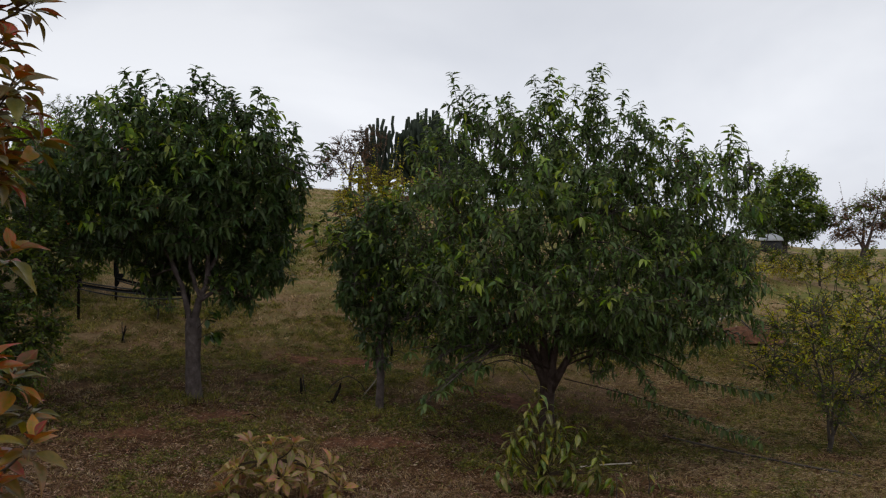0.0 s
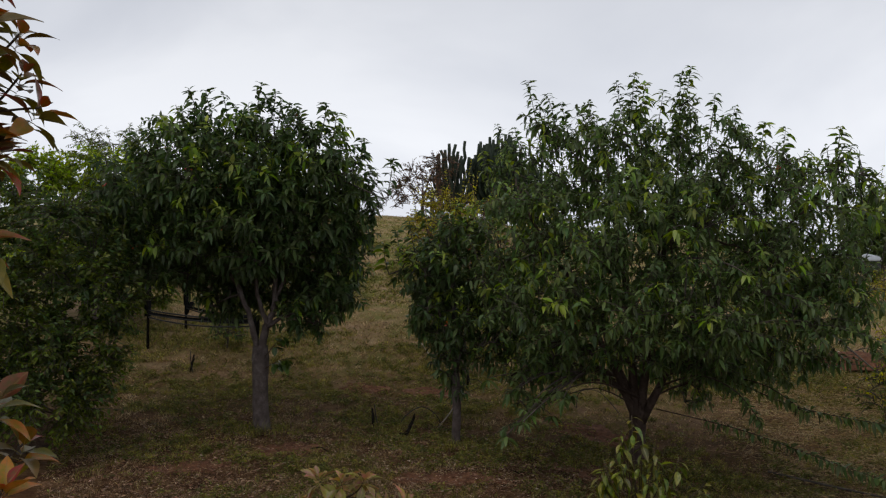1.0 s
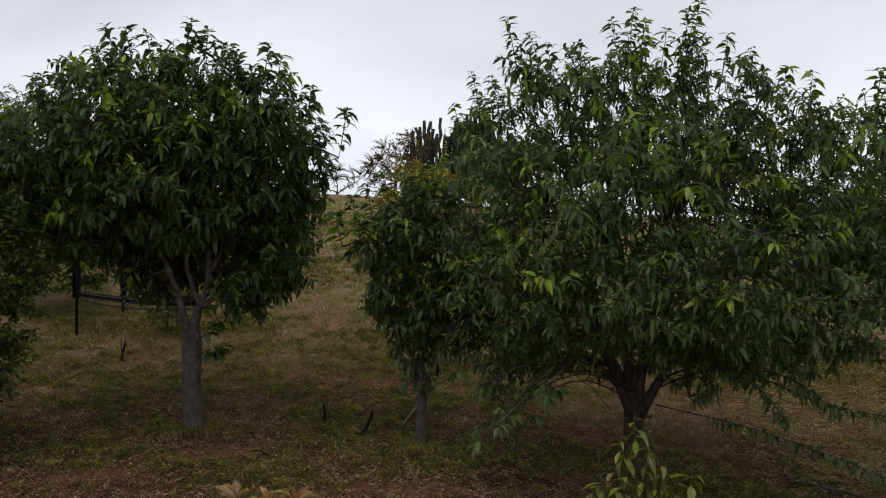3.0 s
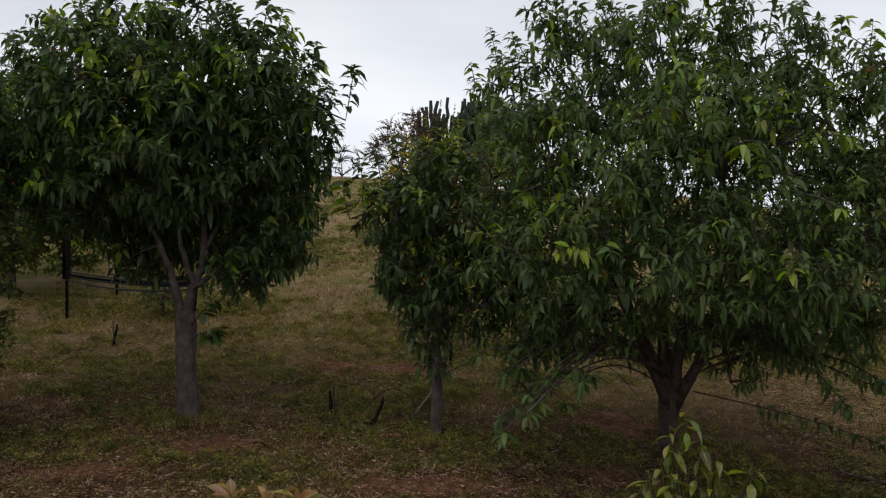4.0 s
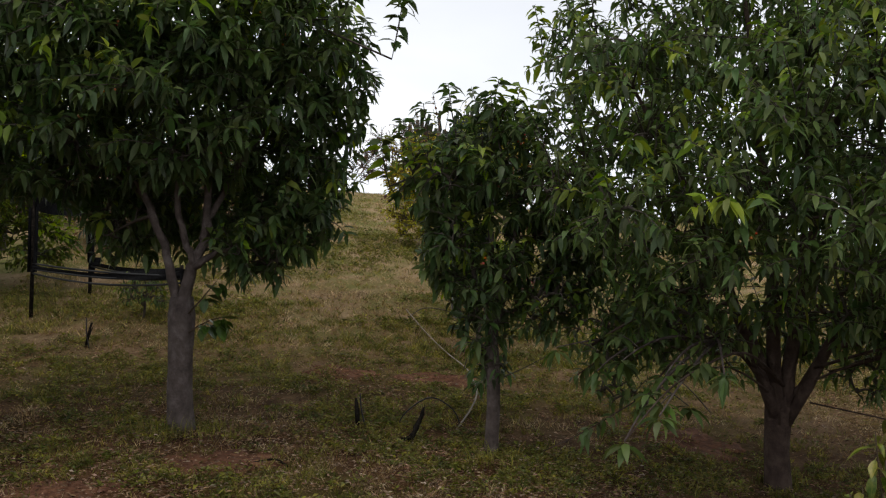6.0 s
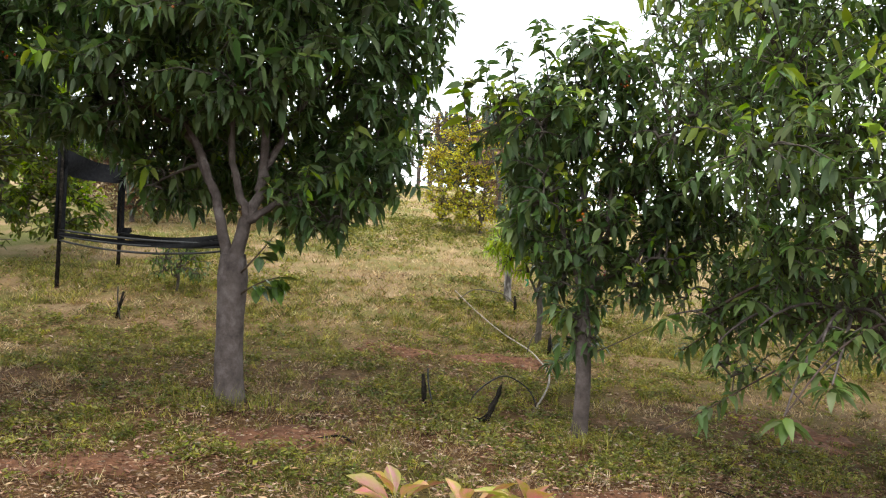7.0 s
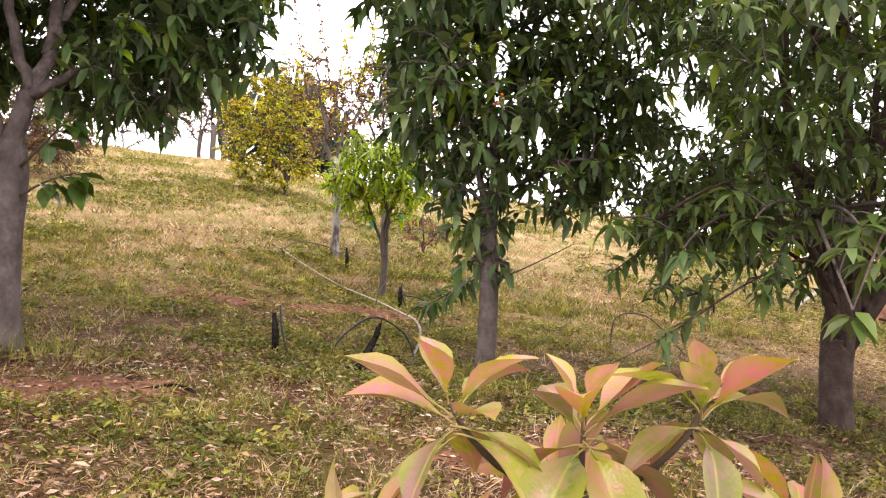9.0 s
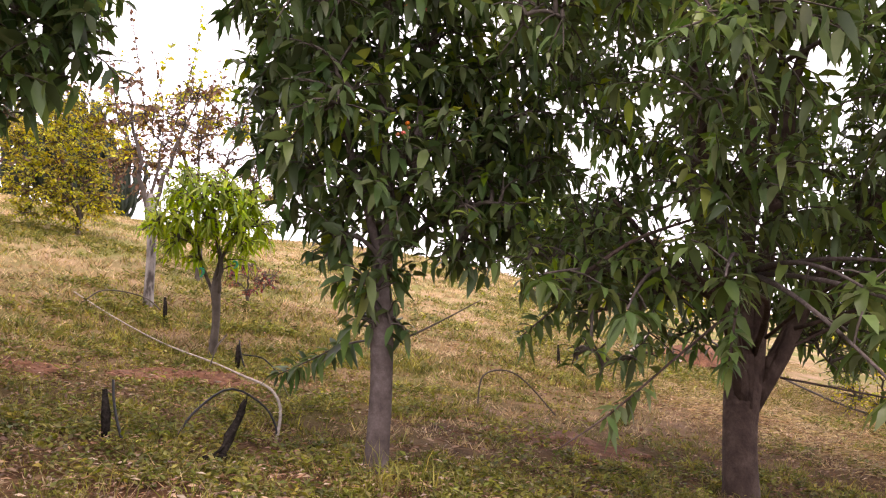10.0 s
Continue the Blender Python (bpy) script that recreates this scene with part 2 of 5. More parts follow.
def part(name, geo, mat, parent, label="", smooth=True):
    """One mesh object under a thing or a part. Coordinates are the thing's own."""
    me = geo.mesh(name, mat, smooth) if isinstance(geo, Geo) else geo
    ob = new(name, me)
    ob.parent = parent
    if label:
        tagged(ob, label)
    return ob


def thing(name, place, label, category, group="", kind=""):
    ob = new(name)
    ob.location = place
    ob.empty_display_size = 0.1
    return tagged(ob, label, category, group, kind)


def unit(a):
    a = np.asarray(a, float)
    return a / np.maximum(np.linalg.norm(a, axis=-1, keepdims=True), 1e-9)


def tube(geo, pts, radii, n=6, cap=True, rough=0.0):
    """A round, tapering rod along a line of points."""
    pts = np.asarray(pts, float)
    radii = np.broadcast_to(np.asarray(radii, float), (len(pts),))
    d = unit(np.gradient(pts, axis=0))
    ref = np.array([0.31, 0.17, 0.2]) if abs(d[:, 2]).mean() > 0.8 else UP
    a = unit(np.cross(d, ref))
    b = np.cross(d, a)
    ang = np.arange(n) * 2 * math.pi / n
    rr = radii[:, None] * (1 + rough * rng.uniform(-1, 1, (len(pts), n)))
    ring = pts[:, None, :] + rr[..., None] * (np.cos(ang)[None, :, None] * a[:, None, :] + np.sin(ang)[None, :, None] * b[:, None, :])
    verts = ring.reshape(-1, 3)
    i, j = np.meshgrid(np.arange(len(pts) - 1), np.arange(n), indexing="ij")
    k = (j + 1) % n
    quads = np.stack([i * n + j, i * n + k, (i + 1) * n + k, (i + 1) * n + j], -1).reshape(-1, 4)
    tris = []
    if cap:
        m = len(verts)
        verts = np.vstack([verts, pts[0], pts[-1]])
        e = (len(pts) - 1) * n
        for q in range(n):
            tris += [(m, (q + 1) % n, q), (m + 1, e + q, e + (q + 1) % n)]
    geo.add(verts, quads, tris)


def bezier(a, b, c, n):
    s = np.linspace(0, 1, n)[:, None]
    a, b, c = (np.asarray(p, float) for p in (a, b, c))
    return (1 - s) ** 2 * a + 2 * s * (1 - s) * b + s * s * c


def smooth_line(pts, n):
    """A soft line through a few points."""
    pts = np.asarray(pts, float)
    t = np.linspace(0, len(pts) - 1, n)
    i = np.clip(t.astype(int), 0, len(pts) - 2)
    p0, p1, p2, p3 = pts[np.maximum(i - 1, 0)], pts[i], pts[i + 1], pts[np.minimum(i + 2, len(pts) - 1)]
    f = (t - i)[:, None]
    return 0.5 * (2 * p1 + (p2 - p0) * f + (2 * p0 - 5 * p1 + 4 * p2 - p3) * f ** 2 + (3 * p1 - p0 - 3 * p2 + p3) * f ** 3)


def leaves(geo, P, D, N, L, W, droop=0.3, fold=0.25):
    """Many pointed leaves with a folded midrib, bent over by their weight: foot P, way D, upper side N, length L, width W."""
    n = len(P)
    if n == 0:
        return
    P, D = np.asarray(P, float), unit(D)
    S = unit(np.cross(D, N))
    N = np.cross(S, D)
    L, W = (np.broadcast_to(np.asarray(x, float), (n,))[:, None] for x in (L, W))
    droop = np.broadcast_to(np.asarray(droop, float), (n,))[:, None]
    fall = unit(-0.75 * UP - 0.5 * N)

    def at(s, side, w):
        return P + D * L * s * (1 - 0.25 * droop * s) + fall * droop * L * s * s + S * W * 0.5 * w * side + N * W * 0.5 * w * fold * abs(side)

    rows = [at(0.0, 0, 0), at(0.3, -1, 0.95), at(0.3, 0, 0), at(0.3, 1, 0.95), at(0.66, -1, 0.8), at(0.66, 0, 0), at(0.66, 1, 0.8), at(1.05, 0, 0)]
    verts = np.stack(rows, 1).reshape(-1, 3)
    off = (np.arange(n) * 8)[:, None, None]
    quads = (np.array([[1, 2, 5, 4], [2, 3, 6, 5]])[None] + off).reshape(-1, 4)
    tris = (np.array([[0, 2, 1], [0, 3, 2], [4, 5, 7], [5, 6, 7]])[None] + off).reshape(-1, 3)
    geo.add(verts, quads, tris)


def simple_leaves(geo, P, D, N, L, W):
    """Many small four-sided leaves, creased along the middle."""
    n = len(P)
    D = unit(D)
    S = unit(np.cross(D, N))
    N = np.cross(S, D)
    L, W = (np.broadcast_to(np.asarray(x, float), (n,))[:, None] for x in (L, W))
    rows = [P, P + D * L * 0.45 - S * W * 0.5 + N * W * 0.12, P + D * L - N * L * 0.15, P + D * L * 0.45 + S * W * 0.5 + N * W * 0.12]
    verts = np.stack(rows, 1).reshape(-1, 3)
    off = (np.arange(n) * 4)[:, None, None]
    tris = (np.array([[0, 2, 1], [0, 3, 2]])[None] + off).reshape(-1, 3)
    geo.add(verts, None, tris)


def ball_dirs(n):
    return unit(rng.normal(size=(n, 3)))


# ---- the lie of the land ----
LAND_Y = [-60, -3, 0, 2, 3.6, 5, 6.5, 8, 9, 10.4, 11.2, 12.6, 13.0, 13.7, 15, 16, 20, 25, 30, 33, 45, 80, 200, 900]
LAND_Z = [0.6, 0.15, 0.0, -0.2, -0.4, -0.65, -0.78, -0.68, -0.56, -0.42, -0.29, -0.08, -0.02, 0.11, 0.44, 0.66, 1.62, 2.56, 3.36, 3.52, 3.3, 1.0, -8, -30]


def land(x, y):
    """Height of the ground: a dip, then a slope that climbs ahead and falls to the right."""
    x, y = np.asarray(x, float), np.asarray(y, float)
    base = np.interp(y, LAND_Y, LAND_Z)
    base = (base + np.interp(y - 0.5, LAND_Y, LAND_Z) + np.interp(y + 0.5, LAND_Y, LAND_Z)) / 3
    k = np.interp(y, [0, 8, 10.5, 13.5, 16, 30, 60], [0.0, 0.03, 0.05, 0.085, 0.09, 0.13, 0.10])
    side = -k * np.where(x < -2.2, 0.5, 1.0) * np.clip(x + 2.2, -9, 16)
    bumps = 0.018 * np.sin(1.7 * x + 0.9 * y) * np.cos(1.3 * y - 0.7 * x) + 0.010 * np.sin(4.1 * x - 2.2 * y) * np.sin(3.4 * y + x)
    clods = 0.011 * np.sin(7.3 * x + 2.0 * np.sin(2.9 * y)) * np.sin(8.1 * y + 1.7 * np.sin(3.7 * x)) * np.clip((22 - y) / 6, 0, 1)
    swell = 0.4 * np.exp(-((x - 6.3) / 2.8) ** 2) * np.clip((y - 17) / 7, 0, 1)
    dip = -0.12 * np.clip((x + 0.3) / 1.4, 0, 1) * np.exp(-((y - 10.6) / 1.5) ** 2)
    return base + side + swell + dip + (bumps + clods) * np.clip((y - 7) / 3, 0, 1)


def ground_point(x, y, dz=0.0):
    return Vector((x, y, float(land(x, y)) + dz))


def make_ground():
    xs = np.unique(np.concatenate([np.linspace(-9, 9, 121), np.linspace(-30, 30, 61), np.array([-900, -500, -250, -120, -60, -42, 42, 60, 120, 250, 500, 900])]))
    ys = np.unique(np.concatenate([np.linspace(-4, 8, 25), np.linspace(8, 18, 91), np.linspace(18, 40, 67), np.array([-900, -400, -150, -60, -25, -12, 48, 60, 80, 120, 200, 350, 600, 900])]))
    X, Y = np.meshgrid(xs, ys)
    V = np.stack([X, Y, land(X, Y)], -1).reshape(-1, 3)
    nx, ny = len(xs), len(ys)
    i, j = np.meshgrid(np.arange(ny - 1), np.arange(nx - 1), indexing="ij")
    q = np.stack([i * nx + j, i * nx + j + 1, (i + 1) * nx + j + 1, (i + 1) * nx + j], -1).reshape(-1, 4)
    g = Geo()
    g.add(V, q)
    tagged(new("ground", g.mesh("ground", M_GROUND)), "dry orchard slope of straw-coloured grass and red earth", "ground", kind="structure")


make_ground()

# ---- trees ----


def crown_tree(name, base, label, category, fork, r0, lobes, twigs_per_m2, leaf_len, leaf_mats, bark=None, shoots=(), spacing=0.032, hang=0.5, young=0.15, leaf_ratio=0.36, lean=(0, 0), seed=1, simple=False, group="", leafy=0.45, limbs_n=None, shell=0.5, twig_r=0.0045, boughs=(), fruit=0, mains=3, limb_bark=None, forks=(), tuft=0.0, droop=(0.1, 0.6), lift=0.0, sprays=()):
    """A tree: trunk to its fork, limbs to each mass of the crown, twigs, and leaves that hang from them.
    lobes: (x, y, z, rx, ry, rz) from the foot of the trunk; shoots: (x, y, z of the tip, length)."""
    global rng
    rng = np.random.default_rng(seed)
    tree = thing(name, base, label, category, group)
    raised = lambda pts: [(x, y, z + lift) for x, y, z in pts]
    lobes = [(x, y, z + lift, rx, ry, rz) for x, y, z, rx, ry, rz in lobes]
    shoots = [(x, y, z + lift, n) for x, y, z, n in shoots]
    forks = [(raised(pts), a, b) for pts, a, b in forks]
    boughs = [(raised(pts), r, run, bare) for pts, r, run, bare in boughs]
    fork_p = np.array([lean[0], lean[1], fork])
    trunk = Geo()
    s = np.linspace(0, 1, 9)[:, None]
    path = np.hstack([fork_p[0] * s ** 1.3 + 0.012 * np.sin(5 * s + seed), fork_p[1] * s ** 1.3, -0.12 + (fork + 0.12) * s])
    rad = r0 * (1 + 0.35 * np.exp(-s[:, 0] * 9) - 0.12 * s[:, 0] + 0.22 * np.clip(s[:, 0] - 0.75, 0, 1) * 4 * 0.25)
    rad = rad * np.array([1, 1, 1, 1, 1, 1.03, 1.1, 1.16, 0.95])
    tube(trunk, path, rad, 14, rough=0.03)
    part("trunk", trunk, bark or M_BARK, tree)
    nodes, node_r = [fork_p], [r0 * 0.6]
    lobes = np.asarray(lobes, float)
    for pts, r_a, r_b in forks:
        line = smooth_line(pts, 14)
        line[1:-1] += rng.normal(0, 0.008, (12, 3))
        rr = np.linspace(r_a, r_b, 14)
        g = Geo()
        tube(g, line, rr, 10, rough=0.05)
        part("limb", g, limb_bark or bark or M_BARK, tree)
        nodes += list(line[3:])
        node_r += list(rr[3:])
    for k, (x, y, z, rx, ry, rz) in enumerate(lobes[:limbs_n]):
        c = np.array([x, y, z + rz * 0.25])
        if k < mains:
            start = fork_p + np.array([x, y, 0]) / max(0.3, math.hypot(x, y)) * r0 * 0.36 - UP * min(0.22, fork * 0.3)
            r_a = r0 * (0.6 if k < 2 else 0.48)
        else:
            pool = np.array(nodes[1:])
            far = np.linalg.norm(pool - c, axis=1) + 1.2 * np.maximum(pool[:, 2] - c[2] + 0.25, 0)
            i = int(np.argmin(far))
            start, r_a = pool[i], max(0.012, 0.72 * node_r[i + 1])
        mid = start + (c - start) * np.array([0.33, 0.33, 0.55]) + rng.normal(0, 0.06, 3)
        line = bezier(start, mid, c, 10)
        line[1:-1] += rng.normal(0, 0.014, (8, 3))
        g = Geo()
        rr = np.linspace(r_a, max(0.008, r_a * 0.25), 10)
        tube(g, line, rr, 8, rough=0.05)
        part("limb", g, limb_bark or bark or M_BARK, tree)
        nodes += list(line[2:])
        node_r += list(rr[2:])
    nodes, wood = np.array(nodes), Geo()
    sub_nodes = []
    for x, y, z, rx, ry, rz in lobes:
        for d in ball_dirs(9):
            e = np.array([x, y, z]) + d * np.array([rx, ry, rz]) * 0.55
            pool = np.vstack([nodes, sub_nodes]) if sub_nodes else nodes
            dist = np.linalg.norm(pool - e, axis=1) + 0.5 * np.maximum(pool[:, 2] - e[2], 0)
            i = int(np.argmin(dist))
            a = pool[i]
            thick = node_r[i] if i < len(nodes) else 0.014
            line = bezier(a, (a + e) / 2 + np.array([0, 0, 0.06]) + rng.normal(0, 0.04, 3), e, 6)
            tube(wood, line, np.linspace(min(thick * 0.7, 0.018), 0.006, 6), 5, cap=False)
            sub_nodes += list(line[2:])
    all_nodes = np.vstack([nodes, sub_nodes])
    lp, ld, ln, ll = [], [], [], []
    yp, yd, yn, yl = [], [], [], []

    def leaf_up(line, length, young_lit, bare=0.0, scale=1.0):
        cum = np.concatenate([[0], np.cumsum(np.linalg.norm(np.diff(line, axis=0), axis=1))])
        at = np.arange(cum[-1] - bare, max(0.0, cum[-1] - length), -spacing * scale)
        n = len(at)
        at = cum[-1] - bare - (cum[-1] - bare - at) * (1 - tuft * (1 - np.linspace(0, 1, max(n, 1))))
        at = np.maximum(at + rng.uniform(-0.6, 0.6, n) * spacing * (1 - 0.6 * tuft), 0)
        if not n:
            return
        p = np.stack([np.interp(at, cum, line[:, q]) for q in range(3)], 1)
        t = unit(line[-1] - line[-3])
        flank = unit(np.cross(t, UP) + 1e-6)
        out = flank * np.where(np.arange(n) % 2, 1.0, -1.0)[:, None] + rng.normal(0, 0.5, (n, 3))
        d = t * 0.45 + out * 0.7
        d[:, 2] -= hang + rng.uniform(-0.3, 0.6, n)
        nrm = UP + out * 0.5 + rng.normal(0, 0.55, (n, 3))
        if not simple:
            a, b = unit(np.cross(t, UP + 0.2 * flank)), 0
            b = np.cross(t, a)
            turn = np.arange(n) * 2.39996 + rng.uniform(0, 6.3) + rng.normal(0, 0.35, n)
            out = np.cos(turn)[:, None] * a + np.sin(turn)[:, None] * b
            d = t * rng.uniform(0.15, 0.75, n)[:, None] + out
            d[:, 2] -= (hang + (0.14 if scale > 1 else 0.0)) * rng.uniform(0.3, 1.5, n)
            nrm = UP + rng.normal(0, 0.38, (n, 3)) + 0.001 * flank
        size = leaf_len * rng.uniform(0.6, 1.15, n)
        size[:2] *= 0.75
        size *= scale * (1.15 if young_lit else 1.0)
        k = n if young_lit else 0
        yp.append(p[:k]), yd.append(d[:k]), yn.append(nrm[:k]), yl.append(size[:k])
        lp.append(p[k:]), ld.append(d[k:]), ln.append(nrm[k:]), ll.append(size[k:])

    for x, y, z, rx, ry, rz in lobes:
        area = 4 * math.pi * ((rx * ry) ** 1.6 / 3 + (rx * rz) ** 1.6 / 3 + (ry * rz) ** 1.6 / 3) ** (1 / 1.6)
        n = int(area * twigs_per_m2)
        for d in ball_dirs(n):
            r = shell + (1.06 - shell) * rng.random() ** 0.6
            e = np.array([x, y, z]) + d * np.array([rx, ry, rz]) * r
            near = np.linalg.norm(all_nodes - e, axis=1) + 0.35 * np.maximum(all_nodes[:, 2] - e[2], 0)
            i = int(np.argmin(near))
            a = all_nodes[i]
            span = np.linalg.norm(e - a)
            line = bezier(a, (a + e) / 2 + np.array([0, 0, 0.2 * span]) + rng.normal(0, 0.05 * span, 3), e, 4)
            tube(wood, line, np.linspace(twig_r * 1.4, twig_r * 0.55, 4), 3, cap=False)
            # upward twigs only: on the cherries, young tufts plus sky-lit tops put into colour
            leaf_up(line, min(leafy, max(0.2, span * 0.9)), d[2] > 0.0 and rng.random() < 1.5 * young)
    for x, y, z, length in shoots:
        e = np.array([x, y, z])
        foot = e + np.array([-0.18 * length * np.sign(x), 0, -length])
        line = bezier(foot, (foot + e) / 2 + rng.normal(0, 0.03, 3), e, 6)
        near = all_nodes[int(np.argmin(np.linalg.norm(all_nodes - foot, axis=1)))]
        tube(wood, np.vstack([bezier(near, (near + foot) / 2, foot, 4)[:-1], line]), np.linspace(0.009, 0.003, 9), 4, cap=False)
        for _ in range(1 if simple else 2):
            leaf_up(line, length * 0.9, rng.random() < young, 0.0, 1.0 if simple else 1.25)
    for pts, r, leaf_run, bare in boughs:
        line = smooth_line(pts, 14)
        g = Geo()
        tube(g, line, np.linspace(r, r * 0.3, 14), 6)
        part("limb", g, bark or (M_BARK if r > 0.015 else M_TWIG), tree)
        if leaf_run:
            for _ in range(2):
                leaf_up(line, leaf_run, False, bare)
    for tip, whorls, flush in sprays:
        # a bare bough that ends in stars of hanging leaves
        e = np.array(tip)
        a = all_nodes[int(np.argmin(np.linalg.norm(all_nodes - e * np.array([0.45, 0.45, 1.0]), axis=1)))]
        line = bezier(a, (a + e) / 2 + np.array([0, 0, 0.1]) + rng.normal(0, 0.04, 3), e, 12)
        g = Geo()
        tube(g, line, np.linspace(0.013, 0.004, 12), 6, rough=0.05)
        part("limb", g, M_BARK, tree)
        for k in range(whorls):
            c = line[-1 - 2 * k] + (rng.normal(0, 0.07, 3) if k else 0)
            tube(wood, [line[-1 - 2 * k], (line[-1 - 2 * k] + c) / 2 + UP * 0.01, c], [0.004, 0.004, 0.003], 4, cap=False)
            n = int(rng.integers(9, 13))
            turn = np.arange(n) * 2.39996 + rng.normal(0, 0.25, n)
            d = np.stack([np.cos(turn), np.sin(turn), rng.uniform(-0.75, 0.25, n)], 1)
            p = c + d * 0.012 - UP * rng.uniform(0, 0.03, n)[:, None]
            nrm = UP + 0.5 * d + rng.normal(0, 0.2, (n, 3))
            P, D, N, S = (yp, yd, yn, yl) if k < flush else (lp, ld, ln, ll)
            P.append(p), D.append(d), N.append(nrm), S.append(leaf_len * rng.uniform(0.95, 1.35, n))
    if fruit:
        pts = np.concatenate(lp)
        front = pts[(pts[:, 1] < -0.2) & (pts[:, 2] > fork + 0.5)]
        for c in front[rng.choice(len(front), fruit, replace=False)]:
            for _ in range(int(rng.integers(2, 5))):
                ob = part("fruit", FRUIT, None, tree)
                ob.location = Vector(c + rng.normal(0, 0.022, 3) + np.array([0, -0.05, -0.05]))
                ob.scale = [float(rng.uniform(0.55, 0.9))] * 3
    tagged(part("branchwork", wood, M_TWIG, tree), kind="stuff")
    g, split = Geo(), 0
    for p, d, nr, l in ((lp, ld, ln, ll), (yp, yd, yn, yl)):
        p, d, nr, l = (np.concatenate(a) if a else np.zeros((0, 3)) for a in (p, d, nr, l))
        if len(p) and simple:
            simple_leaves(g, p, d, nr, l, l * leaf_ratio)
        elif len(p):
            leaves(g, p, d, nr, l, l * leaf_ratio, rng.uniform(*droop, len(l)))
        split = split or g.n
    me = g.mesh("crown", leaf_mats[0])
    me.materials.append(leaf_mats[1])
    first = np.zeros(len(me.polygons), np.int32)
    me.polygons.foreach_get("loop_start", first)
    vert = np.zeros(len(me.loops), np.int32)
    me.loops.foreach_get("vertex_index", vert)
    me.polygons.foreach_set("material_index", (vert[first] >= split).astype(np.int32))
    tagged(part("crown", me, None, tree), kind="stuff")
    return tree


def fruit_mesh():
    bm = bmesh.new()
    bmesh.ops.create_icosphere(bm, subdivisions=1, radius=0.013)
    for v in bm.verts:
        v.co.z *= 0.92
    me = bpy.data.meshes.new("fruit")
    bm.to_mesh(me)
    bm.free()
    me.materials.append(M_FRUIT)
    return me


FRUIT = fruit_mesh()

crown_tree(
    "cherry_tree", ground_point(-3.02, 10.9), "full dark green cherry tree with smooth grey trunk", "tree", 0.96, 0.094,
    [(-0.7, -0.2, 3.05, 0.75, 0.8, 0.72), (0.75, -0.2, 2.9, 0.62, 0.75, 0.64), (0.1, -0.3, 3.05, 0.68, 0.8, 0.74), (1.12, 0.05, 2.55, 0.33, 0.5, 0.44), (-1.3, -0.2, 2.8, 0.65, 0.75, 0.66),
     (-1.6, -0.1, 2.38, 0.55, 0.65, 0.5), (0.0, -0.35, 2.35, 1.05, 1.0, 0.62), (0.84, 0.1, 2.1, 0.46, 0.6, 0.44), (0.54, 0.0, 1.32, 0.34, 0.42, 0.32), (0.82, 0.1, 1.55, 0.42, 0.46, 0.38), (-0.95, -0.1, 2.0, 0.65, 0.7, 0.42),
     (-0.15, 0.45, 1.95, 0.6, 0.5, 0.36), (-0.2, 0.6, 2.5, 1.1, 0.6, 0.85), (0.68, 0.45, 1.98, 0.46, 0.4, 0.38), (-0.85, 0.5, 1.94, 0.6, 0.4, 0.38), (0.15, 0.6, 1.72, 0.6, 0.35, 0.34), (-0.1, -0.65, 2.75, 1.1, 0.6, 0.6), (-0.55, 0.35, 1.5, 0.42, 0.4, 0.3), (0.42, 0.3, 1.38, 0.38, 0.38, 0.3), (0.88, 0.25, 1.82, 0.36, 0.42, 0.34), (0.0, 0.8, 1.6, 0.7, 0.35, 0.36), (-0.65, 0.75, 1.7, 0.55, 0.35, 0.4), (0.55, 0.7, 1.65, 0.45, 0.35, 0.36), (0.1, -0.5, 2.0, 0.5, 0.4, 0.3)],
    38, 0.118, (M_LEAF_DARK, M_LEAF_YOUNG_LIT), shoots=[(-0.75, -0.3, 3.92, 0.35), (-0.35, -0.3, 3.85, 0.3), (0.1, -0.3, 3.95, 0.35), (0.45, -0.3, 3.72, 0.3), (0.85, -0.3, 3.72, 0.4), (1.25, -0.3, 3.3, 0.35), (1.65, -0.6, 3.02, 0.45), (-1.5, -0.2, 3.5, 0.3), (-1.1, -0.2, 3.65, 0.3), (-0.55, -0.3, 3.9, 0.35), (0.28, -0.35, 3.85, 0.3), (0.98, -0.3, 3.6, 0.4)],
    lean=(-0.04, 0.03), seed=3, young=0.10, leaf_ratio=0.40, limbs_n=17, fruit=16, mains=0, hang=0.12, spacing=0.022, leafy=0.30, tuft=0.5, shell=0.3, droop=(0.1, 0.65),
    forks=[([(-0.05, 0.03, 0.8), (-0.10, 0.0, 1.12), (-0.22, -0.05, 1.55), (-0.6, -0.1, 2.3)], 0.044, 0.018), ([(-0.03, 0.03, 0.8), (0.04, 0.0, 1.14), (0.15, 0.0, 1.42), (0.2, -0.05, 2.2)], 0.056, 0.020),
           ([(0.13, 0.0, 1.38), (0.3, 0.0, 1.78), (0.75, -0.1, 2.4)], 0.030, 0.013), ([(0.06, 0.0, 1.2), (-0.02, -0.08, 1.6), (-0.05, -0.2, 2.4)], 0.032, 0.014), ([(-0.18, -0.02, 1.42), (-0.45, 0.1, 1.8), (-1.1, 0.0, 2.25)], 0.026, 0.012)])
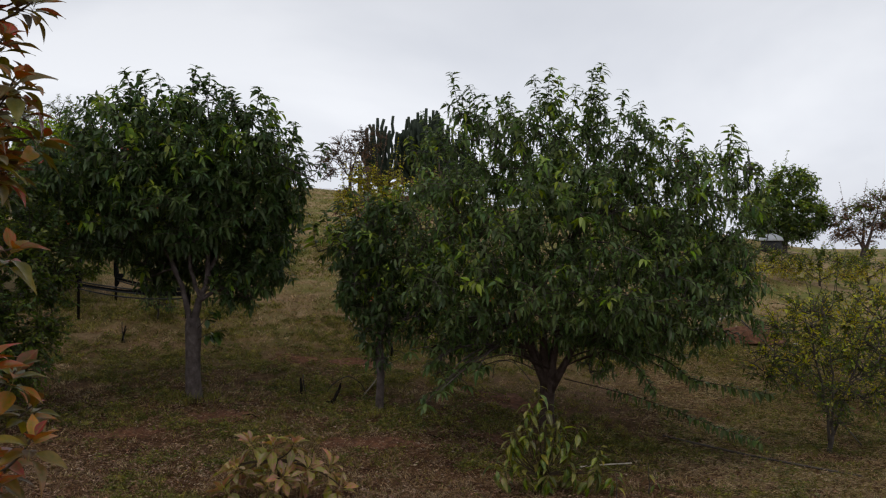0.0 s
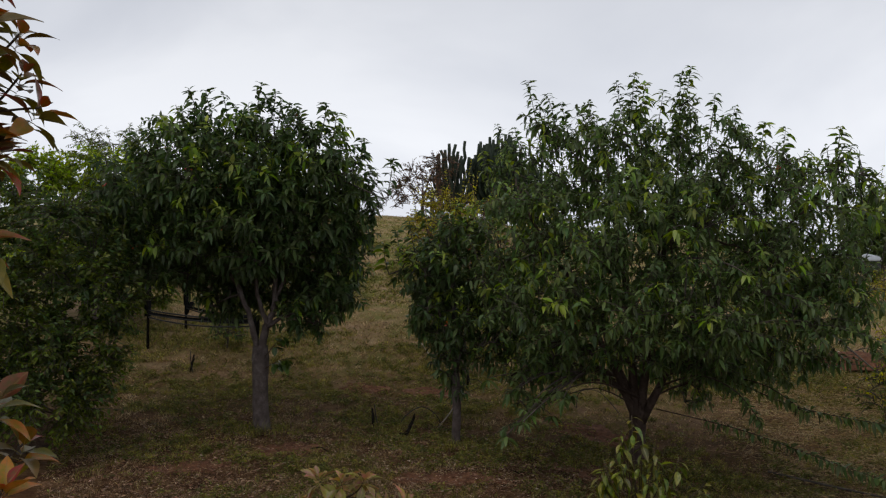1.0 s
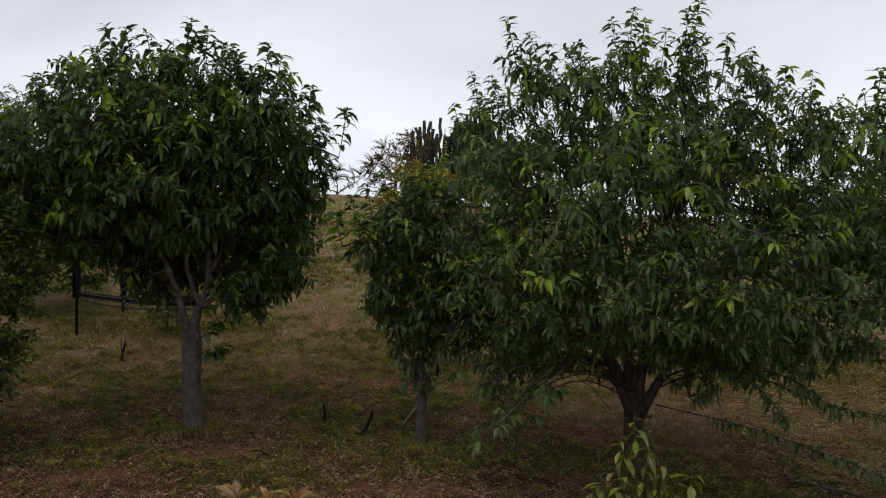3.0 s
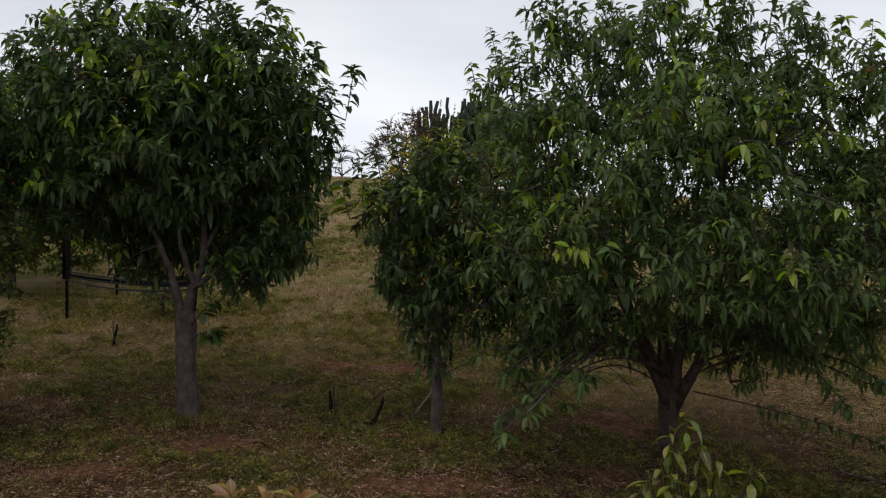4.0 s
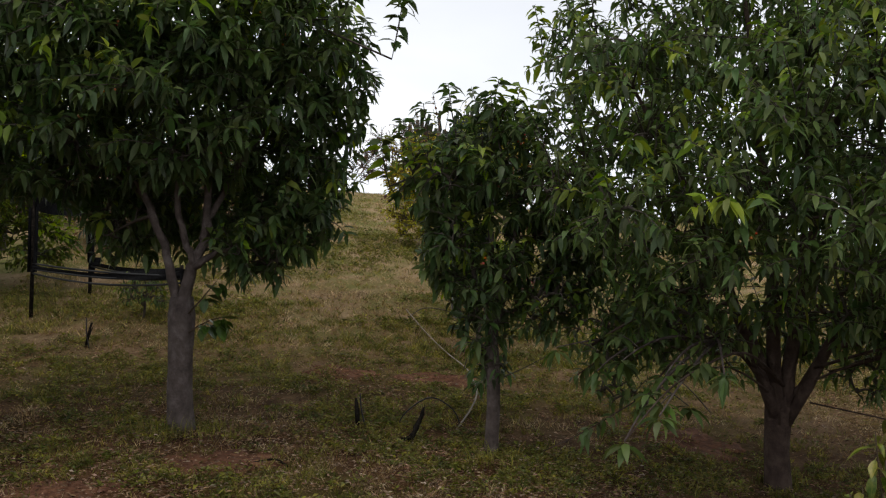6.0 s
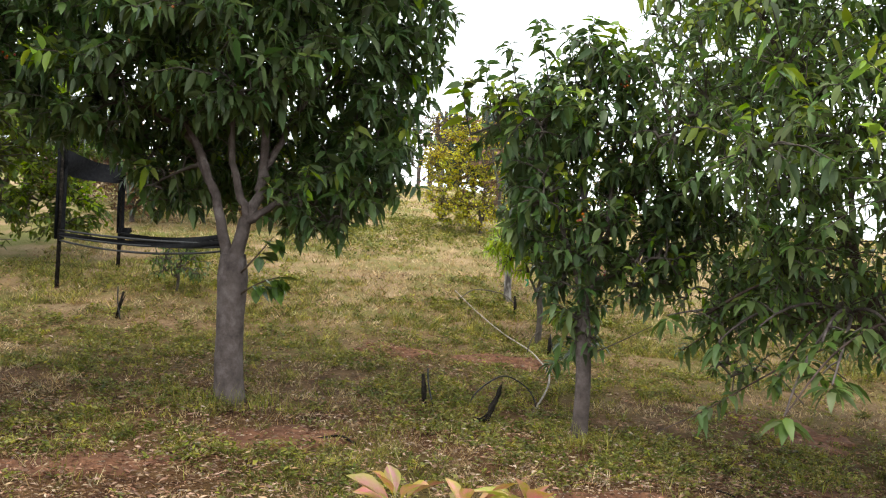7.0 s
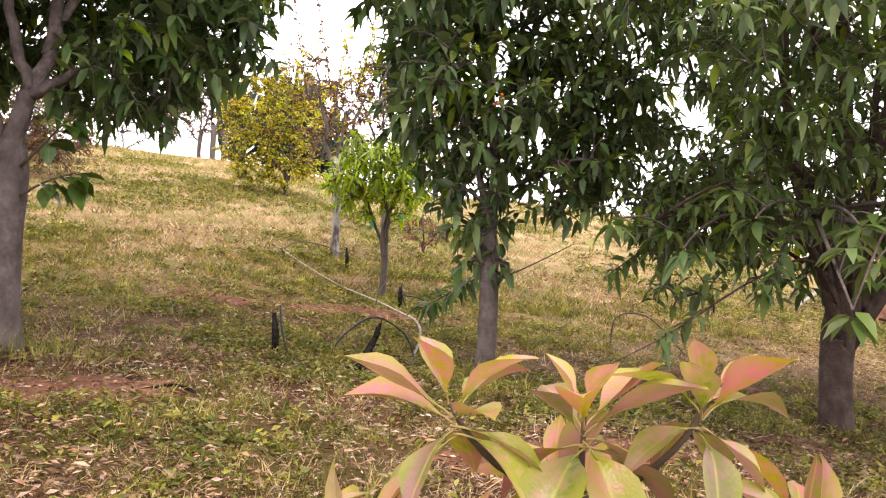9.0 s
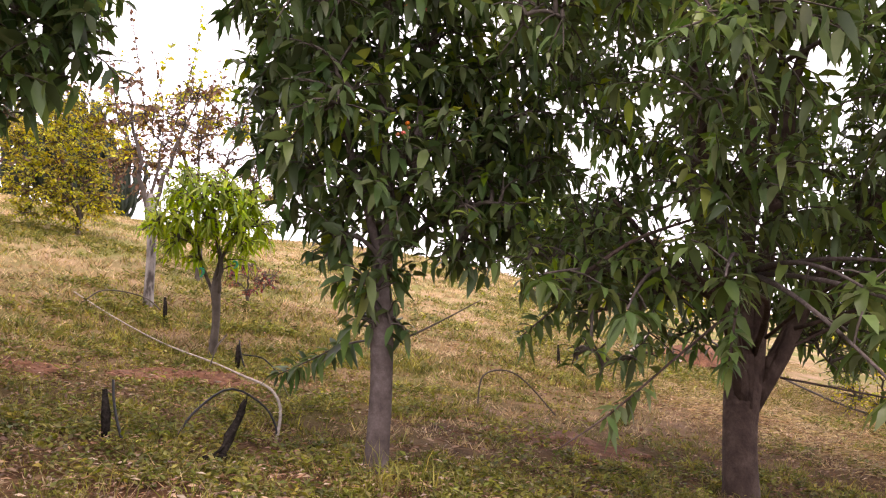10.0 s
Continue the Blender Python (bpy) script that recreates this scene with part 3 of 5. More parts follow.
crown_tree(
    "cherry_tree", ground_point(-0.76, 10.75), "slender young cherry tree with pale grey trunk", "tree", 0.8, 0.05,
    [(-0.36, 0.0, 1.95, 0.38, 0.5, 0.38), (0.08, 0.0, 2.0, 0.42, 0.5, 0.40), (0.1, 0.0, 1.35, 0.36, 0.42, 0.45), (-0.22, 0.0, 1.45, 0.32, 0.42, 0.42), (-0.04, 0.0, 1.0, 0.28, 0.3, 0.32), (0.30, 0.1, 1.85, 0.26, 0.35, 0.34), (-0.02, -0.02, 0.68, 0.19, 0.2, 0.16), (0.34, 0.15, 1.5, 0.3, 0.4, 0.42), (0.3, -0.05, 1.02, 0.2, 0.25, 0.26), (0.55, 0.0, 1.62, 0.30, 0.4, 0.30), (0.62, 0.05, 1.4, 0.26, 0.35, 0.3), (0.5, 0.0, 1.12, 0.2, 0.3, 0.24), (-0.25, 0.42, 1.6, 0.34, 0.4, 0.42), (-0.2, 0.42, 2.05, 0.34, 0.4, 0.38), (-0.1, 0.35, 1.2, 0.28, 0.3, 0.3), (0.05, 0.0, 2.35, 0.36, 0.36, 0.22)],
    50, 0.112, (M_LEAF_DARK, M_LEAF_YOUNG_LIT), shoots=[(-0.5, 0, 2.5, 0.45), (-0.15, 0, 2.6, 0.45), (0.2, 0, 2.62, 0.45), (-0.8, 0, 2.25, 0.35), (0.05, 0.1, 2.7, 0.5), (-0.32, -0.1, 2.62, 0.5), (0.42, 0, 2.55, 0.45), (0.6, 0.05, 2.4, 0.4), (-0.65, 0.1, 2.4, 0.4), (-0.02, -0.15, 2.55, 0.45), (0.3, 0.15, 2.5, 0.4)], lean=(0.0, 0.0), seed=5, young=0.15, leaf_ratio=0.39, limbs_n=12, fruit=4, mains=0, hang=0.12, spacing=0.024, leafy=0.28, tuft=0.5, shell=0.3, droop=(0.1, 0.65),
    forks=[([(0.0, 0.0, 0.7), (0.02, 0.0, 1.1), (-0.02, 0.0, 1.6), (0.02, 0.0, 2.3)], 0.036, 0.012), ([(0.0, 0.0, 0.78), (0.1, -0.02, 1.15), (0.18, 0.0, 1.6), (0.25, 0.0, 2.2)], 0.026, 0.010), ([(0.0, 0.0, 0.85), (-0.1, 0.03, 1.2), (-0.22, 0.0, 1.6), (-0.35, 0.0, 2.1)], 0.022, 0.009)],
    boughs=[([(0.03, 0.05, 0.55), (0.02, 0.5, 0.52), (-0.03, 0.85, 0.44), (-0.12, 1.1, 0.36)], 0.007, 0.75, 0.0),
            ([(0.03, 0.0, 0.52), (0.2, -0.05, 0.6), (0.42, -0.1, 0.72)], 0.007, 0.0, 0.0)])
crown_tree(
    "cherry_tree", ground_point(1.25, 10.8), "wide spreading cherry tree forking low into many limbs", "tree", 0.67, 0.092,
    [(-0.35, -0.5, 3.05, 0.8, 0.95, 0.72), (0.55, -0.4, 3.0, 0.85, 0.95, 0.7), (1.5, -1.2, 2.4, 0.7, 0.95, 0.7), (-1.15, -0.8, 2.4, 0.7, 0.9, 0.66), (0.0, -1.6, 2.2, 1.0, 0.85, 0.8),
     (-0.95, -1.4, 1.66, 0.8, 0.8, 0.5), (0.8, -1.5, 1.65, 1.0, 0.95, 0.65), (1.75, -1.2, 1.6, 0.55, 0.85, 0.55), (-0.2, -1.8, 1.55, 0.75, 0.65, 0.4), (0.2, 0.6, 2.4, 1.2, 0.75, 0.9),
     (0.9, 0.3, 1.6, 0.9, 0.65, 0.6), (-0.7, 0.3, 1.65, 0.75, 0.65, 0.65), (0.3, -2.1, 1.5, 0.6, 0.4, 0.3), (-1.0, -0.8, 1.2, 0.5, 0.6, 0.3), (0.9, -0.9, 1.12, 0.7, 0.6, 0.3), (-1.25, -0.3, 1.0, 0.32, 0.35, 0.16), (0.95, 0.15, 1.1, 0.5, 0.5, 0.3), (-0.8, 0.1, 1.05, 0.4, 0.5, 0.28), (0.45, 0.35, 1.1, 0.4, 0.4, 0.3), (0.85, -0.45, 0.95, 0.4, 0.42, 0.2), (-1.05, -0.4, 0.9, 0.42, 0.42, 0.2), (-0.65, -0.6, 1.05, 0.42, 0.42, 0.2), (0.45, -0.7, 1.05, 0.45, 0.4, 0.22), (-0.1, -1.0, 1.15, 0.45, 0.4, 0.2), (-1.35, 0.3, 3.1, 0.36, 0.4, 0.42), (-1.05, 0.35, 2.7, 0.5, 0.45, 0.5), (0.4, 0.25, 0.9, 0.5, 0.45, 0.34), (-0.05, 0.45, 0.85, 0.45, 0.35, 0.3), (0.95, 0.1, 0.85, 0.5, 0.42, 0.26), (0.6, -0.15, 0.66, 0.32, 0.3, 0.18), (-1.2, -0.5, 0.62, 0.24, 0.26, 0.1), (1.3, -0.8, 1.05, 0.42, 0.45, 0.22), (-1.5, -0.7, 1.95, 0.34, 0.42, 0.32), (-1.3, 0.15, 1.4, 0.4, 0.42, 0.36), (-0.75, 0.4, 1.25, 0.4, 0.4, 0.34), (1.05, -0.65, 2.75, 0.6, 0.7, 0.5), (1.5, -1.0, 2.9, 0.38, 0.45, 0.42), (-0.8, -0.5, 3.2, 0.42, 0.5, 0.42), (1.5, -0.3, 2.1, 0.6, 0.7, 0.7), (-1.25, 0.1, 1.85, 0.46, 0.5, 0.42), (-0.75, 0.3, 2.6, 0.6, 0.5, 0.55), (0.2, -0.9, 2.6, 0.9, 0.7, 0.6), (-1.05, -0.4, 3.4, 0.26, 0.3, 0.48), (0.0, -0.4, 3.5, 0.28, 0.3, 0.48), (0.55, -0.4, 3.55, 0.28, 0.3, 0.5), (1.9, -1.2, 2.85, 0.26, 0.3, 0.42), (1.3, -0.6, 1.95, 0.6, 0.8, 0.6), (-0.45, -0.4, 3.35, 0.3, 0.3, 0.4), (1.05, -0.5, 3.25, 0.28, 0.3, 0.4)],
    33, 0.098, (M_LEAF, M_LEAF_YOUNG_LIT),
    shoots=[(-1.5, 0.3, 3.75, 0.6), (-1.68, 0.35, 3.45, 0.5), (-1.3, 0.3, 3.7, 0.5), (-1.15, -0.4, 4.1, 0.8), (-0.95, -0.4, 3.95, 0.7), (-0.8, -0.4, 3.85, 0.6), (-0.5, -0.4, 3.85, 0.5), (-0.2, -0.4, 4.05, 0.6), (0.0, -0.4, 4.15, 0.7), (0.12, -0.4, 4.05, 0.6), (0.3, -0.4, 3.95, 0.5), (0.5, -0.4, 4.15, 0.7), (0.6, -0.4, 4.2, 0.75), (0.85, -0.4, 3.9, 0.55), (1.05, -0.4, 3.75, 0.5), (1.3, -0.6, 3.55, 0.5), (1.45, -0.8, 3.45, 0.5), (1.85, -1.2, 3.38, 0.7), (1.95, -1.2, 3.2, 0.6), (1.65, -1.0, 3.1, 0.5), (2.1, -1.3, 2.95, 0.5), (2.3, -1.2, 2.6, 0.5)],
    lean=(0.02, -0.03), lift=0.12, seed=8, bark=M_BARK_BROWN_SHADED, limb_bark=M_BARK_BROWN_SHADED, young=0.11, leaf_ratio=0.37, spacing=0.025, limbs_n=26, hang=0.10, fruit=5, mains=4, leafy=0.34, tuft=0.5, shell=0.2, droop=(0.15, 0.7),
    boughs=[([(0.1, -0.1, 0.6), (0.7, -0.6, 0.9), (1.4, -1.1, 0.66), (2.2, -1.4, 0.52)], 0.010, 1.7, 0.0),
            ([(-0.05, -0.1, 0.55), (-0.5, -0.5, 0.78), (-1.0, -0.8, 0.66), (-1.45, -0.9, 0.42), (-1.72, -0.95, 0.30)], 0.008, 0.55, 0.25),
            ([(-0.05, -0.1, 0.55), (-0.36, -0.25, 0.9), (-0.67, -0.2, 1.1), (-1.0, -0.3, 1.3)], 0.026, 0.0, 0.0),
            ([(0.02, -0.1, 0.62), (-0.4, -0.6, 0.86), (-0.75, -0.62, 0.88), (-1.1, -0.6, 1.0)], 0.018, 0.3, 0.0),
            ([(-1.38, -0.6, 0.92), (-1.12, -0.6, 1.08), (-0.78, -0.6, 1.2), (-0.5, -0.55, 1.3), (-0.1, -0.2, 1.3)], 0.010, 0.0, 0.0),
            ([(0.0, -0.05, 0.5), (-0.2, -0.1, 0.95), (-0.35, -0.1, 1.35), (-0.38, -0.1, 2.15)], 0.042, 0.0, 0.0),
            ([(0.05, -0.05, 0.5), (0.14, -0.1, 1.2), (0.18, -0.1, 1.75), (0.3, -0.1, 2.4)], 0.040, 0.0, 0.0),
            ([(0.1, -0.1, 0.55), (0.5, -0.2, 1.15), (1.15, -0.2, 1.45)], 0.026, 0.0, 0.0),
            ([(0.3, -0.2, 0.72), (0.75, -0.6, 0.9), (1.15, -1.0, 0.85), (1.45, -1.25, 0.6)], 0.012, 1.0, 0.0),
            ([(0.2, -0.2, 0.75), (0.5, -0.9, 0.95), (0.75, -1.4, 0.85), (0.9, -1.7, 0.6)], 0.012, 0.9, 0.0),
            ([(-0.2, -0.2, 0.75), (-0.6, -0.7, 0.98), (-0.95, -1.0, 0.85), (-1.2, -1.2, 0.58)], 0.012, 0.9, 0.0),
            ([(-0.2, 0.0, 0.8), (-0.7, -0.1, 1.0), (-1.1, -0.2, 0.9), (-1.45, -0.25, 0.68)], 0.011, 0.9, 0.0),
            ([(0.2, 0.1, 0.8), (0.8, 0.1, 1.05), (1.3, 0.0, 0.95), (1.65, -0.1, 0.75)], 0.011, 0.9, 0.0),
            ([(0.2, -0.1, 0.5), (1.0, -0.5, 0.34), (1.6, -1.0, 0.16), (2.05, -1.5, 0.04)], 0.007, 1.9, 0.0),
            ([(-0.1, -0.3, 0.7), (-0.6, -1.2, 0.92), (-1.1, -1.75, 0.8), (-1.42, -2.02, 0.54)], 0.010, 0.0, 0.0)],
    sprays=[((-1.42, -2.02, 0.66), 3, 0), ((-1.27, -2.12, 0.80), 3, 0), ((-1.15, -1.7, 0.95), 3, 0), ((-1.39, -0.9, 0.9), 2, 0), ((-1.62, -0.7, 1.03), 2, 0), ((-1.3, -1.3, 1.0), 2, 0), ((-0.9, -1.9, 0.98), 2, 0),
            ((0.33, -2.3, 1.7), 2, 1), ((0.08, -2.2, 2.48), 2, 1), ((-0.93, -2.1, 1.86), 2, 1), ((0.7, -2.1, 2.08), 2, 1), ((-1.27, -1.5, 2.25), 2, 1), ((-0.29, -1.8, 2.79), 2, 1), ((-0.68, -2.2, 2.19), 2, 0), ((-0.24, -2.4, 1.94), 2, 0)])

# behind: a small bright tree, a yellowing tree, a tall sparse tree with a flaking trunk
crown_tree("young_tree", ground_point(-0.83, 13.7), "small bright yellow-green tree on a thin dark trunk", "tree", 0.55, 0.03,
           [(-0.05, 0, 1.02, 0.36, 0.35, 0.27), (0.18, 0, 0.92, 0.26, 0.3, 0.24), (-0.25, 0, 0.94, 0.28, 0.3, 0.28), (-0.1, 0, 1.2, 0.3, 0.28, 0.2), (0.12, 0, 1.12, 0.25, 0.25, 0.2)], 105, 0.10, (M_LEAF_BRIGHT, M_LEAF_YOUNG_LIT), bark=M_TWIG,
           seed=11, hang=0.35, leaf_ratio=0.26, young=0.3, spacing=0.025)


def green_ties(tree, spots):
    """Strips of green tape knotted round the twigs, with a loose end."""
    for x, y, z, drop in spots:
        g = Geo()
        ring = [(x + 0.014 * math.cos(a), y + 0.014 * math.sin(a), z + 0.004 * math.sin(2 * a)) for a in np.linspace(0, 2 * math.pi, 9)]
        tube(g, ring, 0.005, 5)
        s = np.linspace(0, 1, 6)
        left = np.stack([x + 0.012 * np.sin(4 * s), np.full(6, y - 0.016), z - drop * s], 1)
        V = np.vstack([left - (0.008, 0, 0), left + (0.008, 0, 0), left - (0.008, -0.002, 0), left + (0.008, 0.002, 0)])
        q = [(k, 6 + k, 7 + k, k + 1) for k in range(5)] + [(13 + k, 19 + k, 18 + k, 12 + k) for k in range(5)]
        g.add(V, q)
        part("tie", g, M_GREEN_TAG, tree, "green plastic tape tie")


green_ties(bpy.data.objects["young_tree"], [(-0.13, -0.14, 0.62, 0.06), (0.10, -0.14, 0.68, 0.05)])
crown_tree("fruit_tree", ground_point(-1.42, 19.4), "rounded fruit tree with yellowing autumn leaves", "tree", 0.3, 0.035,
           [(-0.35, 0, 1.25, 0.6, 0.6, 0.5), (0.15, 0.2, 1.2, 0.45, 0.5, 0.45), (-0.65, 0.1, 1.1, 0.35, 0.4, 0.4), (-0.25, 0, 1.65, 0.4, 0.4, 0.3), (0.3, 0.1, 1.55, 0.35, 0.4, 0.3), (-0.5, 0, 0.65, 0.5, 0.5, 0.4), (0.1, 0.1, 0.6, 0.5, 0.4, 0.4), (0.0, -0.1, 0.35, 0.55, 0.4, 0.3), (-0.45, -0.1, 0.35, 0.4, 0.4, 0.28)], 80, 0.062, (M_LEAF_YELLOW, M_LEAF_DRY), bark=M_TWIG,
           shoots=[(-0.7, 0.1, 2.0, 0.6), (-0.45, 0.15, 2.2, 0.7), (-0.1, 0.1, 2.35, 0.8), (0.2, 0.1, 2.6, 1.0), (0.45, 0.15, 2.5, 0.9), (0.0, -0.1, 2.2, 0.6), (-0.8, 0, 1.9, 0.5), (-0.5, 0, 2.1, 0.5), (0.6, 0, 2.2, 0.7), (0.35, 0, 2.3, 0.7)], lean=(0.05, 0), seed=13, hang=0.2, leaf_ratio=0.6, young=0.12, simple=True, spacing=0.03)
crown_tree("fruit_tree", ground_point(-1.07, 15.16), "tall sparse fruit tree with flaking pale trunk", "tree", 0.95, 0.042,
           [(-0.25, 0.1, 1.75, 0.3, 0.3, 0.35), (0.35, 0.2, 1.75, 0.3, 0.3, 0.4), (0.05, 0.1, 1.35, 0.3, 0.3, 0.3)], 26, 0.065, (M_LEAF_PURPLE, M_LEAF_YELLOW), bark=M_PALE_BARK,
           shoots=[(-0.5, 0, 2.5, 1.0), (-0.3, 0.1, 2.75, 1.1), (0.1, 0.1, 2.35, 0.8), (0.35, 0.1, 2.7, 1.1), (0.55, 0.2, 2.3, 0.9)], lean=(-0.04, 0), limb_bark=M_TWIG, seed=17, hang=0.1, leaf_ratio=0.65, simple=True, spacing=0.028)
crown_tree("fruit_tree", ground_point(-0.3, 17.2), "twiggy fruit tree with brown-purple and yellow leaves", "tree", 0.6, 0.04,
           [(-0.4, 0, 1.6, 0.55, 0.5, 0.5), (0.35, 0, 1.4, 0.55, 0.5, 0.5), (0.0, 0, 1.9, 0.5, 0.5, 0.4), (-0.7, 0, 1.2, 0.4, 0.4, 0.4), (0.85, 0, 1.45, 0.5, 0.5, 0.5), (0.6, 0, 0.9, 0.5, 0.4, 0.4)], 48, 0.066, (M_LEAF_PURPLE, M_LEAF_YELLOW), bark=M_TWIG,
           shoots=[(-0.6, 0, 2.5, 0.9), (-0.2, 0, 2.6, 1.0), (0.2, 0, 2.5, 0.9), (0.5, 0, 2.2, 0.9)], seed=19, hang=0.1, leaf_ratio=0.6, simple=True, spacing=0.04, young=0.45)
crown_tree("red_shrub", ground_point(-0.05, 16.0), "low shrub with wine-red leaves", "shrub", 0.1, 0.015,
           [(0, 0, 0.28, 0.25, 0.25, 0.2), (0.2, 0, 0.25, 0.2, 0.2, 0.15)], 80, 0.05, (M_LEAF_RED, M_LEAF_DRY), bark=M_TWIG, seed=23, leaf_ratio=0.5, simple=True)

# to the left: a dense shrub, a bright tree behind the netting, a taller feathery one
crown_tree("shrub", ground_point(-5.35, 9.9), "dense leafy green shrub reaching the ground", "shrub", 0.3, 0.05,
           [(0.0, 0, 1.6, 0.95, 0.9, 0.85), (0.6, 0, 1.15, 0.65, 0.8, 0.75), (0.45, 0, 2.2, 0.7, 0.7, 0.65), (-0.6, 0, 2.0, 0.8, 0.8, 0.9), (0.35, -0.2, 0.6, 0.8, 0.7, 0.55), (-0.6, 0, 0.8, 0.8, 0.8, 0.65), (0.9, 0.1, 1.7, 0.4, 0.6, 0.5), (-1.3, 0.2, 2.2, 0.8, 0.8, 0.8), (-0.6, 0.3, 2.75, 0.6, 0.6, 0.45)], 70, 0.078, (M_LEAF_SHRUB, M_LEAF_DARK), bark=M_TWIG,
           shoots=[(0.2, 0, 3.0, 0.5), (0.7, 0, 2.95, 0.5), (-0.3, 0, 3.1, 0.4), (1.1, 0.1, 2.5, 0.5)], seed=29, hang=0.1, leaf_ratio=0.5, young=0.4, simple=True, spacing=0.03)
crown_tree("tree", ground_point(-7.1, 15.2), "broad tree with bright green foliage", "tree", 0.6, 0.08,
           [(0.0, 0, 1.9, 1.1, 1.0, 0.8), (0.6, 0, 1.5, 0.7, 0.8, 0.7), (-0.9, 0, 2.3, 0.9, 0.9, 0.8), (0.2, 0, 2.5, 0.9, 0.8, 0.6), (0.3, -0.2, 0.9, 0.75, 0.6, 0.5), (-0.8, 0, 1.1, 0.9, 0.7, 0.6), (0.95, -0.3, 1.35, 0.5, 0.6, 0.6), (0.8, 0, 0.6, 0.65, 0.5, 0.45), (0.9, 0, 2.1, 0.5, 0.6, 0.45)], 44, 0.10, (M_LEAF_SHRUB, M_LEAF_BRIGHT),
           seed=31, hang=0.2, leaf_ratio=0.5, young=0.5, simple=True)
for bx, by, bw, bh in ((-6.5, 18.0, 1.0, 1.0), (-8.6, 19.5, 1.1, 1.2), (-5.0, 18.6, 0.8, 0.9), (-5.6, 20.5, 1.0, 1.15)):
    crown_tree("shrub", ground_point(bx, by), "tangled grey-brown brush on the bank", "shrub", 0.2, 0.04,
               [(0.0, 0, bh * 0.9, bw, 0.8, bh * 0.8), (0.5, 0, bh * 0.5, bw, 0.8, bh * 0.5), (-0.4, 0, bh * 1.2, bw * 0.6, 0.6, bh * 0.5)], 42, 0.09, (M_LEAF_PURPLE, M_LEAF_SHRUB), seed=int(90 - bx), hang=0.0, leaf_ratio=0.4, simple=True, spacing=0.05, young=0.4, group="brush on the bank")
crown_tree("tree", ground_point(-7.85, 17.5), "tall slender tree with feathery crown", "tree", 1.3, 0.05,
           [(0.0, 0, 2.75, 0.55, 0.6, 0.45), (0.45, 0, 3.0, 0.4, 0.45, 0.26), (-0.55, 0, 3.0, 0.45, 0.45, 0.3)], 20, 0.08, (M_LEAF_SHRUB, M_LEAF_SHRUB),
           seed=37, hang=0.1, leaf_ratio=0.35, simple=True)

# to the right: a thin shrub near by, trees and a covered drum on the rise
crown_tree("shrub", ground_point(4.45, 10.3), "wiry open shrub with olive and yellowing leaves", "shrub", 0.2, 0.03,
           [(0.0, 0, 1.0, 0.8, 0.7, 0.6), (-0.3, 0, 1.5, 0.55, 0.6, 0.45), (0.5, 0, 1.45, 0.6, 0.6, 0.5), (0.35, -0.2, 0.6, 0.6, 0.5, 0.3), (1.1, 0.2, 1.1, 0.8, 0.7, 0.7), (-0.6, 0.1, 1.0, 0.45, 0.5, 0.4)], 40, 0.058, (M_LEAF_SHRUB, M_LEAF_YELLOW), bark=M_TWIG,
           shoots=[(-0.3, 0, 2.0, 0.4), (0.1, 0, 2.1, 0.4), (0.6, 0, 2.1, 0.4)], seed=41, hang=0.05, leaf_ratio=0.5, young=0.35, simple=True, spacing=0.035)
crown_tree("shrub", ground_point(5.75, 13.4), "sparse yellow-olive bush with thin dark stems", "shrub", 0.25, 0.025,
           [(0.0, 0, 1.1, 0.6, 0.6, 0.4), (0.5, 0, 1.35, 0.5, 0.5, 0.35), (-0.5, 0, 0.8, 0.45, 0.5, 0.3), (0.2, 0, 0.7, 0.6, 0.5, 0.3)], 46, 0.06, (M_LEAF_YELLOW, M_LEAF_SHRUB), bark=M_TWIG,
           shoots=[(-0.3, 0, 1.7, 0.4), (0.2, 0, 1.9, 0.4)], seed=42, hang=0.05, leaf_ratio=0.5, young=0.45, simple=True, spacing=0.035)
for bx, by, bh in ((7.0, 20.0, 0.42), (8.5, 20.2, 0.5), (5.9, 19.2, 0.36), (10.2, 21.5, 0.5)):
    crown_tree("shrub", ground_point(bx, by), "low yellow-green bush below the crest", "shrub", 0.15, 0.03,
               [(0.0, 0, bh, 0.7, 0.6, bh), (0.6, 0, bh * 0.8, 0.6, 0.5, bh * 0.8), (-0.5, 0, bh * 0.7, 0.5, 0.5, bh * 0.7)], 44, 0.075, (M_LEAF_YELLOW, M_LEAF_SHRUB), bark=M_TWIG, seed=int(100 + bx), hang=0.0, leaf_ratio=0.5, young=0.4, simple=True, spacing=0.05, group="bushes below the crest")
crown_tree("shrub", ground_point(6.2, 12.5), "low olive-green bush among dry grass", "shrub", 0.2, 0.03,
           [(0.0, 0, 0.6, 0.9, 0.7, 0.55), (1.0, 0.3, 0.7, 0.9, 0.7, 0.55), (-0.8, 0.6, 0.5, 0.7, 0.6, 0.45)], 55, 0.055, (M_LEAF_YELLOW, M_LEAF_SHRUB), bark=M_TWIG, seed=43, hang=0.05, leaf_ratio=0.5, young=0.4, simple=True, spacing=0.04)
